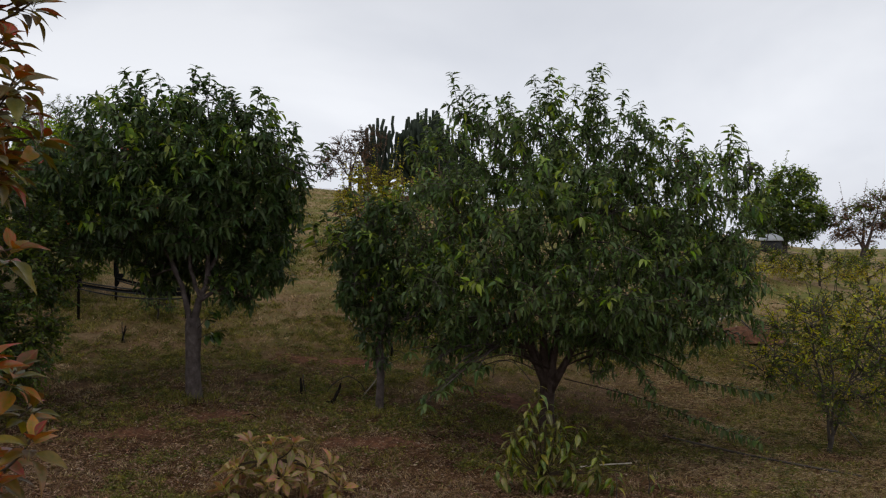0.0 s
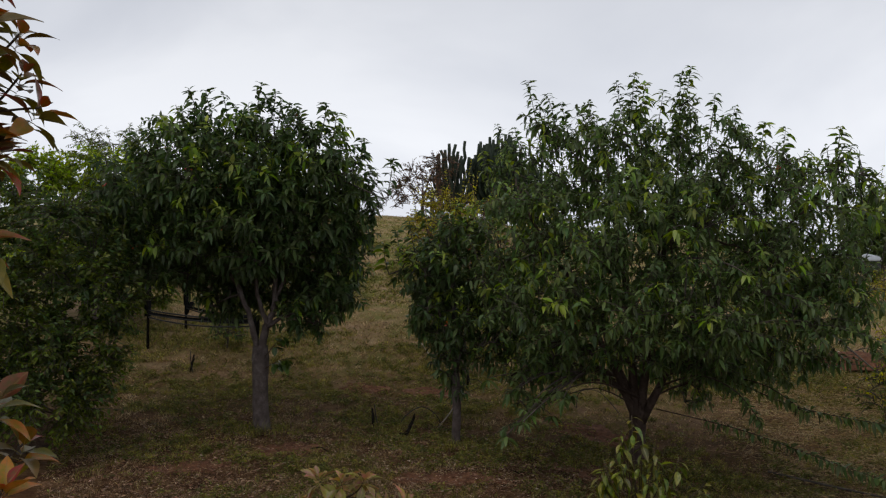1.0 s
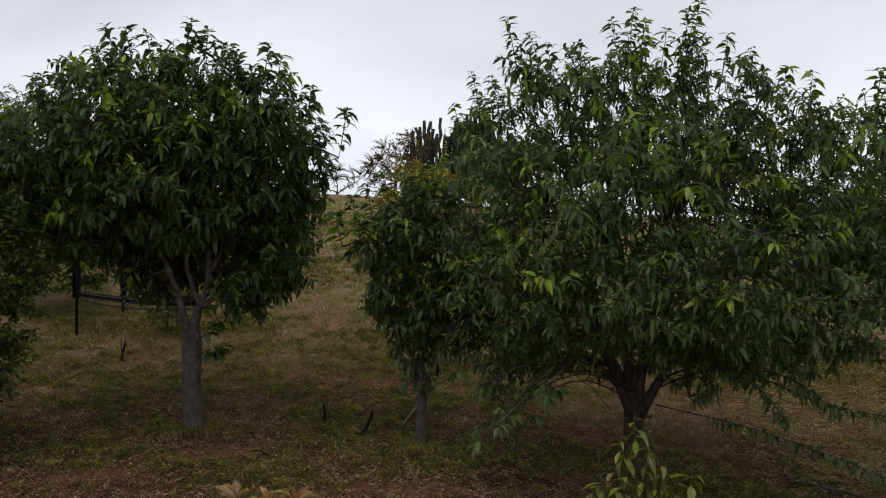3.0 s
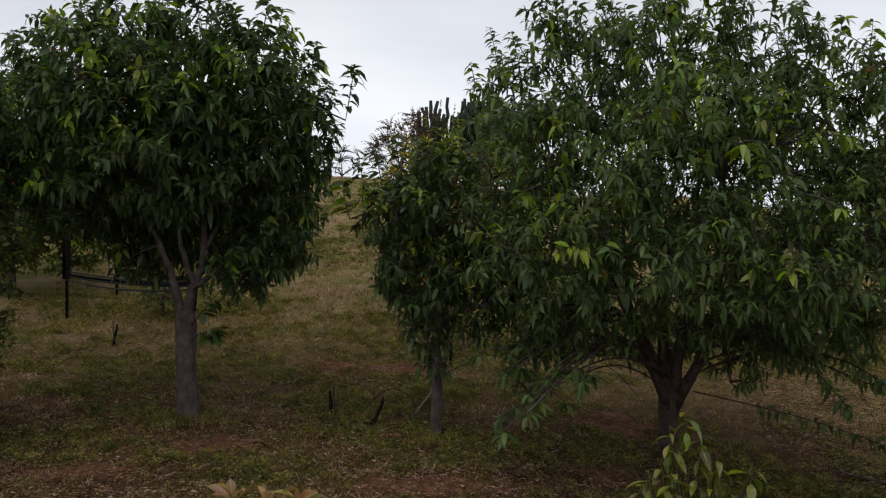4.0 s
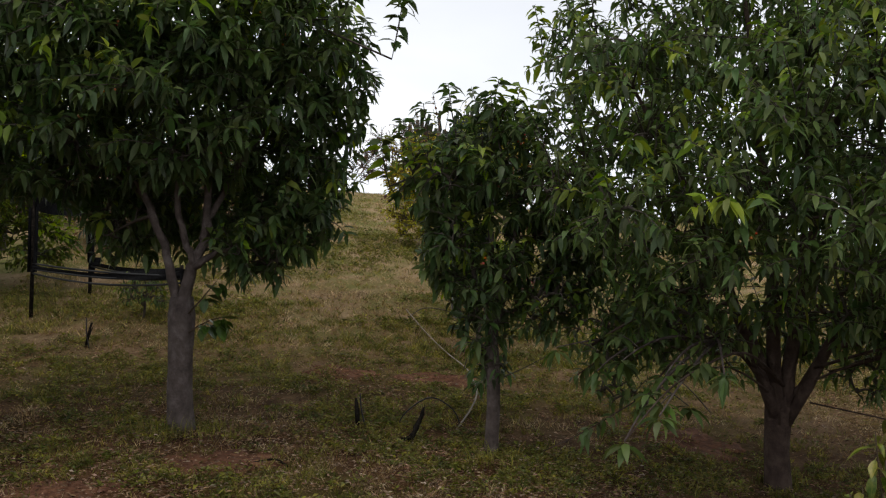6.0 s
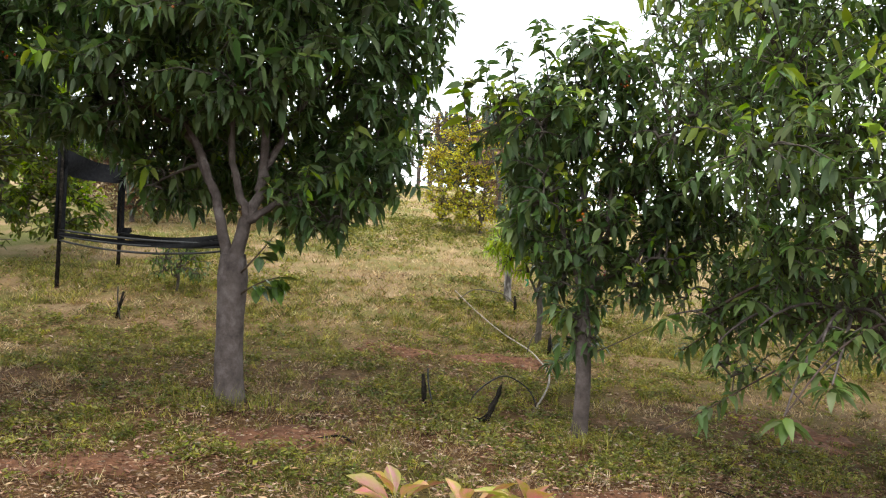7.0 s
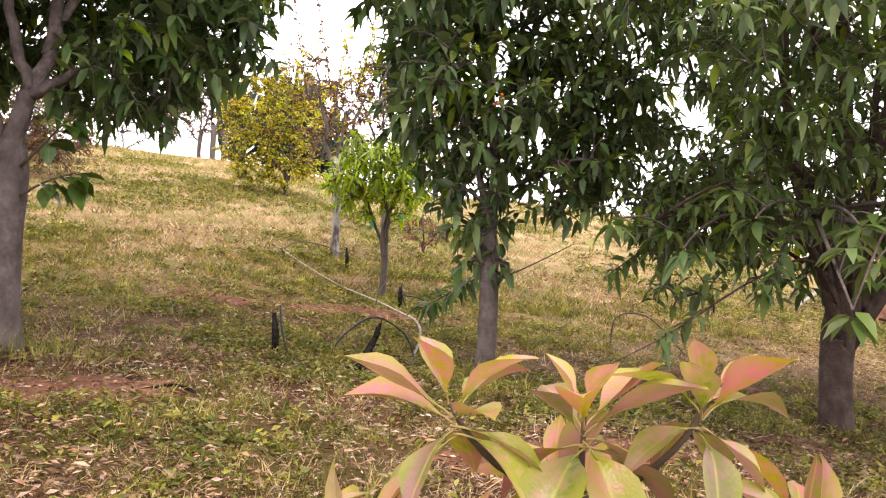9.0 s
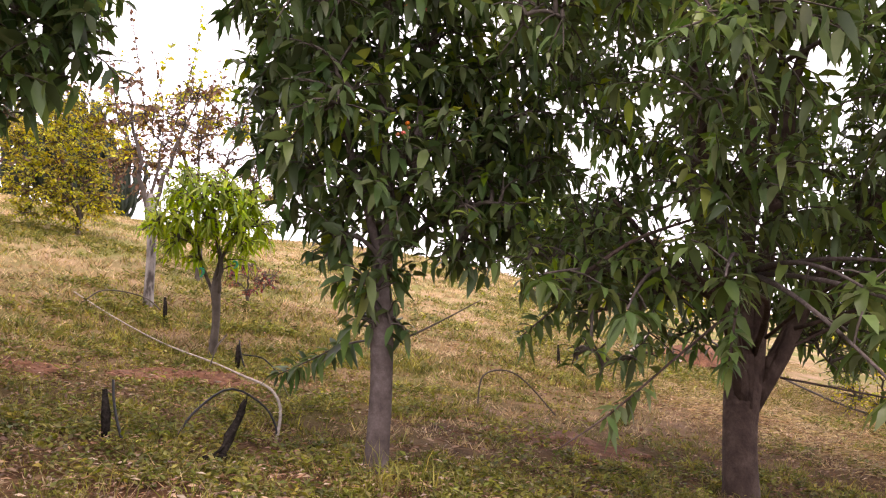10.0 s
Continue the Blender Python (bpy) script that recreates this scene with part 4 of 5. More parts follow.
crown_tree("tree", ground_point(9.9, 26.0), "dense dark green tree on the rise", "tree", 0.5, 0.1,
           [(0.0, 0, 1.3, 1.1, 1.0, 0.8), (0.2, 0, 2.0, 0.8, 0.8, 0.6), (-0.7, 0, 1.2, 0.6, 0.7, 0.7), (0.6, 0, 1.1, 0.8, 0.7, 0.6), (0.0, 0, 0.7, 1.1, 0.8, 0.5)], 60, 0.13, (M_LEAF, M_LEAF_YOUNG_LIT),
           shoots=[(-0.8, 0, 2.5, 0.7), (0.1, 0, 3.0, 0.6), (0.7, 0, 2.6, 0.6), (-0.3, 0, 2.7, 0.5)], seed=47, hang=0.1, leaf_ratio=0.5, young=0.3, simple=True, spacing=0.05)
crown_tree("tree", ground_point(12.2, 26.0), "half-bare tree with purple-brown leaves", "tree", 0.4, 0.1,
           [(0.0, 0, 1.3, 1.2, 1.0, 0.75), (0.5, 0, 1.7, 0.8, 0.8, 0.6), (-0.6, 0, 1.1, 0.7, 0.7, 0.5)], 34, 0.10, (M_LEAF_PURPLE, M_LEAF_SHRUB),
           shoots=[(-0.7, 0, 2.4, 0.9), (0.1, 0, 2.5, 0.8), (0.6, 0, 2.5, 0.8), (-1.1, 0, 1.9, 0.8)], seed=53, hang=0.1, leaf_ratio=0.5, young=0.3, simple=True, spacing=0.07)


def covered_drum():
    d = thing("water_drum", ground_point(9.16, 25.0), "dark drum under a pale grey domed cover", "drum")
    g = Geo()
    tube(g, [(0, 0, -0.1), (0, 0, 0.05), (0, 0, 0.2), (0, 0, 0.36)], [0.27, 0.29, 0.29, 0.28], 20)
    part("body", g, M_PIPE, d)
    g = Geo()
    tube(g, [(0, 0, 0.34), (0, 0, 0.37), (0, 0, 0.45), (0, 0, 0.52), (0, 0, 0.55)], [0.32, 0.33, 0.27, 0.14, 0.02], 20, rough=0.03)
    part("cover", g, M_TARP, d, "pale grey domed cover")


covered_drum()


def euphorbia(place, arms, spread, height, seed, label):
    """A candelabra euphorbia: a short trunk and ribbed arms that turn upwards."""
    global rng
    rng = np.random.default_rng(seed)
    e = thing("candelabra_cactus", place, label, "cactus")
    g = Geo()
    tube(g, [(0, 0, -0.2), (0, 0, 0.5), (0.03, 0, 1.0)], [0.2, 0.16, 0.13], 10, rough=0.08)
    part("trunk", g, M_CACTUS, e)
    for k in range(arms):
        a = k * 2.39996
        r = spread * math.sqrt((k + 0.5) / arms)
        foot = np.array([0.08 * math.cos(a), 0.08 * math.sin(a), rng.uniform(0.15, 0.8)])
        x, y = r * math.cos(a), r * math.sin(a)
        top = height * (1 - 0.42 * (r / spread) ** 2) * rng.uniform(0.80, 1.04)
        x1 = x * rng.uniform(1.0, 1.18)
        line = np.vstack([bezier(foot, (x, y, foot[2] + 0.15), (x, y, foot[2] + 0.65), 6)[:-1], [[x + (x1 - x) * (z - foot[2] - 0.65) / 2 + rng.normal(0, 0.03), y, z] for z in np.linspace(foot[2] + 0.65, top, 6)]])
        rad = 0.054 * (1 + 0.12 * np.sin(np.arange(len(line)) * 2.1 + k))
        rad[0], rad[-1] = 0.04, 0.048
        g = Geo()
        tube(g, line, rad, 10)
        v = g.v[0]
        c = np.repeat(line, 10, axis=0)
        v[:len(c)] = c + (v[:len(c)] - c) * np.tile([1.15, 0.6], len(c) // 2)[:, None]
        part("arm", g, M_CACTUS, e)


euphorbia(ground_point(-0.65, 33.0), 92, 1.2, 3.4, 3, "dense dark green candelabra euphorbia on the crest")
euphorbia(ground_point(-2.2, 32.6), 22, 0.85, 3.1, 5, "open candelabra euphorbia with separate upright arms")
euphorbia(ground_point(0.6, 33.5), 16, 0.65, 2.9, 6, "small candelabra euphorbia with upright arms")
crown_tree("tree", ground_point(-3.2, 31.0), "small half-bare tree with brown twigs", "tree", 0.7, 0.06,
           [(0.0, 0, 1.4, 0.9, 0.8, 0.7), (0.6, 0, 1.8, 0.7, 0.6, 0.55), (-0.6, 0, 1.0, 0.7, 0.7, 0.5)], 30, 0.09, (M_LEAF_PURPLE, M_LEAF_DRY), seed=59, hang=0.1, leaf_ratio=0.45, simple=True, spacing=0.06, twig_r=0.009)
crown_tree("shrub", ground_point(-5.2, 31.5), "bare purple-brown shrub on the crest", "shrub", 0.1, 0.04,
           [(0.0, 0, 0.6, 0.8, 0.7, 0.5), (0.9, 0, 0.5, 0.7, 0.6, 0.4)], 22, 0.05, (M_LEAF_PURPLE, M_LEAF_DRY), seed=61, hang=-0.3, leaf_ratio=0.3, simple=True, spacing=0.2, twig_r=0.012)
for gx, gy, s in ((-9.0, 22.0, 0.9), (-11.5, 23.0, 1.1), (-7.2, 24.0, 0.6)):
    crown_tree("shrub", ground_point(gx, gy), "grey-brown brush on the bank", "shrub", 0.1, 0.04,
               [(0.0, 0, 0.45 * s, 1.0 * s, 0.7, 0.45 * s), (0.8 * s, 0, 0.4 * s, 0.8 * s, 0.6, 0.4 * s)], 22, 0.07, (M_LEAF_PURPLE, M_LEAF_YELLOW), seed=int(70 + gx), hang=-0.2, leaf_ratio=0.35, simple=True, spacing=0.06, group="brush on the bank")


def far_posts():
    for x, h in ((-2.85, 0.95), (-2.55, 0.85)):
        p = thing("fence_post", ground_point(x, 30.7), "weathered wooden fence post on the crest", "post", "fence posts")
        g = Geo()
        tube(g, [(0, 0, -0.2), (0, 0, 0.3), (0.01, 0, 0.6), (0.01, 0, h)], [0.085, 0.08, 0.08, 0.075], 8, rough=0.06)
        part("shaft", g, M_POST, p)


far_posts()

# ---- shade-cloth pen ----


def net_sheet(geo, a, b, drop_a, drop_b, sag, rows, fold=0.03):
    """A hanging strip of cloth between two points, sagging and creased."""
    a, b = np.array(a, float), np.array(b, float)
    n = 16
    s = np.linspace(0, 1, n)
    V = []
    side = unit(np.cross(b - a, UP))
    for r in range(rows):
        f = r / (rows - 1)
        for k in range(n):
            p = a + (b - a) * s[k]
            p = p - UP * (sag * 4 * s[k] * (1 - s[k]) + f * (drop_a + (drop_b - drop_a) * s[k]))
            V.append(p + side * fold * math.sin(7 * s[k] + 3 * f) * (0.4 + f))
    q = [(r * n + k, r * n + k + 1, (r + 1) * n + k + 1, (r + 1) * n + k) for r in range(rows - 1) for k in range(n - 1)]
    m = len(V)
    W = [v + side * 0.004 for v in V]
    geo.add(V + W, q + [(x + m, w + m, z + m, y + m) for x, y, z, w in q])


def shade_pen():
    posts = [(-5.78, 14.2, 1.5), (-5.55, 15.2, 1.2), (-3.8, 13.3, 0.84)]
    o = ground_point(-5.7, 14.0)
    pen = thing("shade_cloth_pen", o, "sagging black shade-cloth pen on thin dark posts", "enclosure")
    tops = []
    for x, y, h in posts:
        p = ground_point(x, y) - o
        g = Geo()
        tube(g, [p + Vector((0, 0, -0.15)), p + Vector((0.01, 0, h * 0.5)), p + Vector((-0.01, 0, h))], [0.024, 0.022, 0.02], 6, rough=0.1)
        part("post", g, M_CHAR, pen)
        tops.append((np.array(p), h))
    (a, ha), (b, hb), (c, hc) = tops

    def cloth(p, q, da, db, sag, rows=4, fold=0.03):
        g = Geo()
        net_sheet(g, p, q, da, db, sag, rows, fold)
        part("cloth", g, M_NET, pen)

    cloth(a + UP * (ha - 0.04), b + UP * (hb - 0.02), 0.24, 0.2, 0.05, 5, 0.05)
    cloth(a + UP * 0.58, c + UP * 0.76, 0.05, 0.06, 0.05, 3, 0.02)
    cloth(b + UP * 0.42, c + UP * 0.82, 0.05, 0.06, 0.05, 3, 0.02)
    cloth(c + UP * 0.8 + np.array([-0.02, -0.03, 0]), c + UP * 0.8 + np.array([0.045, 0.01, 0]), 0.5, 0.25, 0.0, 8, 0.05)
    cloth(a + UP * (ha - 0.05) + np.array([-0.04, -0.03, 0]), a + UP * (ha - 0.05) + np.array([0.05, 0.02, 0]), 0.95, 0.95, 0.0, 8, 0.025)
    cloth(b + UP * (hb - 0.05) + np.array([-0.02, -0.03, 0]), b + UP * (hb - 0.05) + np.array([0.06, -0.02, 0]), 0.75, 0.8, 0.0, 8, 0.025)
    cloth(b + UP * 0.46 + np.array([0, -0.03, 0]), b + UP * 0.46 + np.array([0.16, -0.04, 0]), 0.26, 0.04, 0.0, 4, 0.02)
    for p, q, sag in ((a + UP * 0.54, c + UP * 0.7, 0.045), (a + UP * 0.49, c + UP * 0.66, 0.07), (a + UP * 0.6, c + UP * 0.73, 0.03), (b + UP * 0.36, c + UP * 0.78, 0.06)):
        g = Geo()
        s = np.linspace(0, 1, 12)[:, None]
        tube(g, p + (q - p) * s - UP * sag * 4 * s * (1 - s), 0.011, 5, rough=0.2)
        part("rope", g, M_PIPE, pen)


shade_pen()
crown_tree("shrub", ground_point(-4.55, 14.3), "small drooping green shrub beside the netting", "shrub", 0.2, 0.015,
           [(0, 0, 0.42, 0.26, 0.25, 0.18), (0.15, 0, 0.26, 0.22, 0.2, 0.15), (-0.12, 0, 0.28, 0.2, 0.2, 0.14)], 85, 0.085, (M_LEAF, M_LEAF_SHRUB), bark=M_TWIG, seed=67, leaf_ratio=0.35, hang=0.6, simple=True)

# ---- stakes, pipes, dead wood ----


def stake(x, y, h, label, tilt=(0.0, 0.0), twin=True):
    s = thing("irrigation_stake", ground_point(x, y), label, "stake", "black stakes")
    g = Geo()
    tube(g, [(0, 0, -0.1), (tilt[0] * 0.5 + 0.003, 0, h * 0.5), (tilt[0], tilt[1], h)], [0.011, 0.014, 0.010], 7, rough=0.3)
    tube(g, [(0.012, 0.004, -0.05), (0.016 + tilt[0] * 0.5, 0.004, h * 0.5), (0.014 + tilt[0], 0.004, h * 0.86)], [0.007, 0.009, 0.003], 5, rough=0.3)
    part("shaft", g, M_CHAR, s)
    if twin:
        g = Geo()
        tube(g, smooth_line([(0.02, 0.01, h * 1.18), (0.025, 0.0, h * 0.8), (0.04, -0.01, h * 0.4), (0.07, -0.02, -0.02)], 8), 0.006, 5)
        part("riser", g, M_PIPE, s)


stake(-1.77, 11.2, 0.21, "short charred black stake with thin riser pipe", (-0.012, 0))
stake(-0.77, 13.25, 0.17, "short black irrigation stake in the grass", (0.01, 0))
stake(-1.02, 14.7, 0.2, "thin black irrigation stake below the trees", (0.0, 0), False)
stake(2.62, 14.55, 0.2, "thin black irrigation stake below the trees", (0.0, 0), False)
stake(-4.75, 13.2, 0.25, "leaning black twig stake in the grass", (0.08, 0), True)


def charred_stub():
    p = ground_point(-1.285, 11.0)
    s = thing("charred_branch", p, "charred black branch stub leaning from the ground", "branch")
    g = Geo()
    tube(g, smooth_line([(-0.09, -0.02, -0.04), (-0.052, -0.01, 0.04), (-0.028, 0, 0.10), (0.0, 0, 0.16), (0.022, 0, 0.225), (0.03, 0, 0.26)], 13), [0.013, 0.014, 0.013, 0.017, 0.015, 0.019, 0.017, 0.020, 0.016, 0.018, 0.012, 0.008, 0.002], 8, rough=0.32)
    part("stub", g, M_CHAR, s)
    g = Geo()
    tube(g, smooth_line([(-0.03, -0.015, 0.11), (-0.075, -0.02, 0.05), (-0.15, -0.02, 0.02)], 7), [0.006] * 6 + [0.003], 5)
    part("side_twig", g, M_CHAR, s)
    g = Geo()
    tube(g, [(0.0, -0.012, 0.15), (0.02, -0.012, 0.21), (0.034, -0.014, 0.245), (0.038, -0.014, 0.285)], [0.006, 0.008, 0.006, 0.001], 5, rough=0.3)
    part("splinter", g, M_CHAR, s)
    g = Geo()
    tube(g, smooth_line([(-0.2, -0.06, 0.0), (-0.13, -0.05, 0.03), (-0.04, -0.02, 0.03)], 7), [0.012, 0.02, 0.018, 0.016, 0.014, 0.012, 0.01], 6, rough=0.3)
    part("fallen_piece", g, M_CHAR, s)


charred_stub()


def rod(name, pts, r, mat, label, category, n=20, r_end=None):
    """A thin line lying on or over the ground: (x, y, height over the ground)."""
    P = np.array([ground_point(x, y, z) for x, y, z in pts])
    o = P[0].copy()
    t = thing(name, Vector(o), label, category)
    g = Geo()
    tube(g, smooth_line(P - o, n), np.linspace(r, r_end or r, n), 6, rough=0.08)
    part("rod", g, mat, t)


rod("dead_branch", [(-1.67, 15.13, 0.05), (-1.43, 14.46, 0.045), (-1.17, 13.76, 0.04), (-0.95, 13.13, 0.055), (-0.88, 12.6, 0.08), (-0.85, 12.1, 0.08), (-0.90, 11.7, 0.05), (-1.02, 11.34, 0.0)], 0.0045, M_DEADWOOD, "long pale dead branch lying in the grass", "branch", 30, 0.0085)
rod("hose", [(-1.48, 11.3, -0.02), (-1.41, 11.3, 0.11), (-1.23, 11.4, 0.215), (-1.07, 11.42, 0.15), (-1.0, 11.42, 0.05), (-1.01, 11.4, -0.03)], 0.0055, M_PIPE, "thin black irrigation hose looping over the grass", "hose")
rod("dead_twig", [(-0.97, 13.1, 0.03), (-0.93, 13.1, 0.16), (-0.86, 13.15, 0.24)], 0.005, M_TWIG, "dark twig standing up beside the dead branch", "twig")
rod("dead_twig", [(-1.62, 14.9, 0.02), (-1.45, 15.0, 0.12), (-1.15, 15.05, 0.1), (-1.0, 15.0, 0.02)], 0.006, M_TWIG, "thin arched brown twig on the grass", "twig")
rod("dead_twig", [(-0.74, 13.2, 0.12), (-0.6, 13.2, 0.1), (-0.5, 13.15, 0.0)], 0.005, M_PIPE, "short arched black drip line beside a stake", "hose")
rod("dead_twig", [(1.38, 9.02, 0.05), (1.65, 9.12, 0.06), (1.94, 9.22, 0.05)], 0.007, M_CUT, "pale bare stick lying on the litter", "twig")
# a dark hollow in the litter, drawn as a thin black rod
rod("dead_twig", [(-0.25, 9.88, 0.012), (-0.12, 9.83, 0.022), (0.0, 9.75, 0.008)], 0.005, M_CHAR, "thin dark rod in place of a dark hollow in the litter", "twig")
rod("dead_twig", [(-2.35, 10.2, 0.01), (-2.2, 10.25, 0.03), (-2.1, 10.2, 0.01)], 0.007, M_CHAR, "dark broken stick beside bare soil", "twig")
rod("dead_branch", [(0.7, 12.6, 0.0), (0.75, 12.6, 0.22), (1.0, 12.6, 0.25), (1.25, 12.5, 0.02)], 0.006, M_TWIG, "thin arched twig standing in the grass", "twig")
rod("dead_branch", [(4.15, 15.45, 0.03), (4.7, 16.0, 0.1), (5.3, 16.5, 0.2)], 0.028, M_DEADWOOD, "pale cut pole lying beside the brush pile", "branch", 12, 0.018)
for cx, cy, dx, dy in ((4.72, 15.5, 0.14, -0.1), (5.3, 16.25, 0.2, -0.1), (6.0, 15.45, 0.2, 0.02)):
    rod("cut_stick", [(cx, cy, 0.04), (cx + dx / 2, cy + dy / 2, 0.05), (cx + dx, cy + dy, 0.04)], 0.02, M_CUT, "short freshly cut pale stick on the grass", "stick", 5)
rod("dead_branch", [(5.1, 15.6, 0.42), (5.35, 14.6, 0.2), (5.4, 13.4, 0.08), (5.15, 11.8, 0.05), (4.95, 10.6, 0.04)], 0.014, M_TWIG, "long thin brown branch trailing down the slope", "branch", 20, 0.008)
rod("dead_branch", [(2.6, 10.6, 0.02), (3.4, 9.9, 0.03), (4.3, 9.2, 0.02)], 0.012, M_TWIG, "long brown twig lying on dry grass", "branch")


def tan_stone():
    r = np.random.default_rng(8)
    t = thing("stone", ground_point(6.15, 12.85), "rounded tan stone half sunk in dry grass", "stone")
    bm = bmesh.new()
    bmesh.ops.create_icosphere(bm, subdivisions=3, radius=0.2)
    lumps = r.normal(size=(6, 3))
    for v in bm.verts:
        d = v.co.normalized()
        k = 1 + sum(0.06 * math.sin(3 * (d.x * a + d.y * b + d.z * c)) for a, b, c in lumps)
        v.co = Vector((d.x * 0.21 * k, d.y * 0.18 * k, d.z * 0.15 * k + 0.06))
    me = bpy.data.meshes.new("body")
    bm.to_mesh(me)
    bm.free()
    me.polygons.foreach_set("use_smooth", [True] * len(me.polygons))
    me.materials.append(M_STONE)
    part("body", me, None, t)


tan_stone()


def brush_pile():
    global rng
    rng = np.random.default_rng(5)
    p = ground_point(5.35, 15.75)
    t = thing("brush_pile", p, "low heap of red earth and cut brown twigs", "brush pile")
    g = Geo()
    n = 24
    rings = []
    for r, z in ((0.75, -0.05), (0.6, 0.05), (0.4, 0.14), (0.18, 0.19)):
        rings.append([(r * math.cos(a) * (1 + 0.15 * math.sin(3 * a)), 0.7 * r * math.sin(a), z + rng.uniform(-0.02, 0.02)) for a in np.linspace(0, 2 * math.pi, n, endpoint=False)])
    V = np.array(rings).reshape(-1, 3)
    q = [(r * n + k, r * n + (k + 1) % n, (r + 1) * n + (k + 1) % n, (r + 1) * n + k) for r in range(3) for k in range(n)]
    c = len(V)
    g.add(np.vstack([V, (0, 0, 0.2)]), q, [(3 * n + k, 3 * n + (k + 1) % n, c) for k in range(n)])
    part("mound", g, M_SOIL, t)
    g = Geo()
    for _ in range(24):
        a = rng.uniform(-0.6, 0.6, 3) * (1, 0.6, 0) + (0, 0, 0.1)
        b = a + rng.normal(0, 0.28, 3) * (1, 1, 0.35) + (0, 0, 0.08)
        tube(g, bezier(a, (a + b) / 2 + rng.normal(0, 0.05, 3), b, 5), np.linspace(0.009, 0.004, 5), 4)
    part("sticks", g, M_TWIG, t)


brush_pile()

# ---- broad-leaved plants near the path ----


def big_leaf(name, curl, fold, width, mat, peak=0.92):
    """A broad pointed leaf of length 1 along +y, upper side +z, with a raised stalk."""
    rows, cols = 8, 5
    V = []
    for i in range(rows):
        s = i / (rows - 1)
        w = width * (math.sin(math.pi * s ** peak) ** (0.95 if peak < 1 else 1.1) * (1.12 - 0.3 * s) if 0 < s < 1 else 0.0) + 0.004
        for j in range(cols):
            u = (j - 2) / 2
            V.append((u * w * 0.5, s, -curl * s * s + 0.08 * s + fold * abs(u) ** 1.3 * w * 0.5 + 0.012 * math.sin(9 * s + 2 * u)))
    q = [(i * cols + j, i * cols + j + 1, (i + 1) * cols + j + 1, (i + 1) * cols + j) for i in range(rows - 1) for j in range(cols - 1)]
    g = Geo()
    g.add(V, q)
    tube(g, [(0, -0.16, -0.03), (0, -0.05, 0.0), (0, 0.15, 0.012 * math.sin(1.35) + 0.008)], [0.014, 0.012, 0.008], 4, cap=False)
    return g.mesh(name, mat)


def leaf_material(name, low, high, rib, vary_v=0.22, vary_h=0.035, edge=None):
    """Leaf skin with a pale midrib along the leaf's own y axis and a flush that spreads over the blade."""
    m = material(name, [(0.40, low), (0.58, high)], 2.3, 0.32, 0.12, 30, vary="object", vary_v=vary_v, vary_h=vary_h, through_light=0.22, spec=0.45)
    nt = m.node_tree
    bs = next(n for n in nt.nodes if n.type == "BSDF_PRINCIPLED")
    tr = next(n for n in nt.nodes if n.type == "BSDF_TRANSLUCENT")
    src = bs.inputs["Base Color"].links[0].from_socket
    co, sx, ab, mr, mx = (nt.nodes.new(k) for k in ("ShaderNodeTexCoord", "ShaderNodeSeparateXYZ", "ShaderNodeMath", "ShaderNodeMapRange", "ShaderNodeMix"))
    ab.operation, mx.data_type = "ABSOLUTE", "RGBA"
    L = nt.links.new
    L(co.outputs["Object"], sx.inputs[0])
    L(sx.outputs["X"], ab.inputs[0])
    L(ab.outputs[0], mr.inputs["Value"])
    for k, v in zip(("From Min", "From Max", "To Min", "To Max"), (0.006, 0.02, 0.75, 0.0)):
        mr.inputs[k].default_value = v
    if edge:
        er, em = nt.nodes.new("ShaderNodeMapRange"), nt.nodes.new("ShaderNodeMix")
        em.data_type = "RGBA"
        L(ab.outputs[0], er.inputs["Value"])
        for k, v in zip(("From Min", "From Max", "To Min", "To Max"), (0.10, 0.23, 0.0, 0.85)):
            er.inputs[k].default_value = v
        L(er.outputs[0], em.inputs[0])
        L(src, em.inputs[6])
        em.inputs[7].default_value = (*edge, 1)
        src = em.outputs[2]
    L(mr.outputs[0], mx.inputs[0])
    L(src, mx.inputs[6])
    mx.inputs[7].default_value = (*rib, 1)
    L(mx.outputs[2], bs.inputs["Base Color"])
    return m


M_DARK_STEM = material("dark_stem", [(0.3, (0.045, 0.03, 0.02)), (0.7, (0.10, 0.07, 0.04))], 20.0, 0.7, 0.2, 60)
M_FLUSH = leaf_material("flushing_leaf", (0.30, 0.28, 0.018), (0.50, 0.22, 0.18), (0.40, 0.36, 0.07), 0.3, 0.02, (0.28, 0.30, 0.018))
M_OLIVE = leaf_material("olive_leaf", (0.20, 0.235, 0.015), (0.40, 0.20, 0.14), (0.34, 0.33, 0.06), 0.35, 0.03, (0.20, 0.24, 0.014))
M_SAPLING = leaf_material("sapling_leaf", (0.085, 0.125, 0.016), (0.25, 0.24, 0.032), (0.30, 0.30, 0.07), 0.6, 0.05)
M_RUST = leaf_material("rusty_leaf", (0.19, 0.12, 0.012), (0.36, 0.085, 0.028), (0.28, 0.18, 0.05), 0.4, 0.03)
M_GREEN_AVO = leaf_material("dark_green_leaf", (0.115, 0.10, 0.011), (0.185, 0.125, 0.017), (0.20, 0.17, 0.035), 0.45, 0.04)
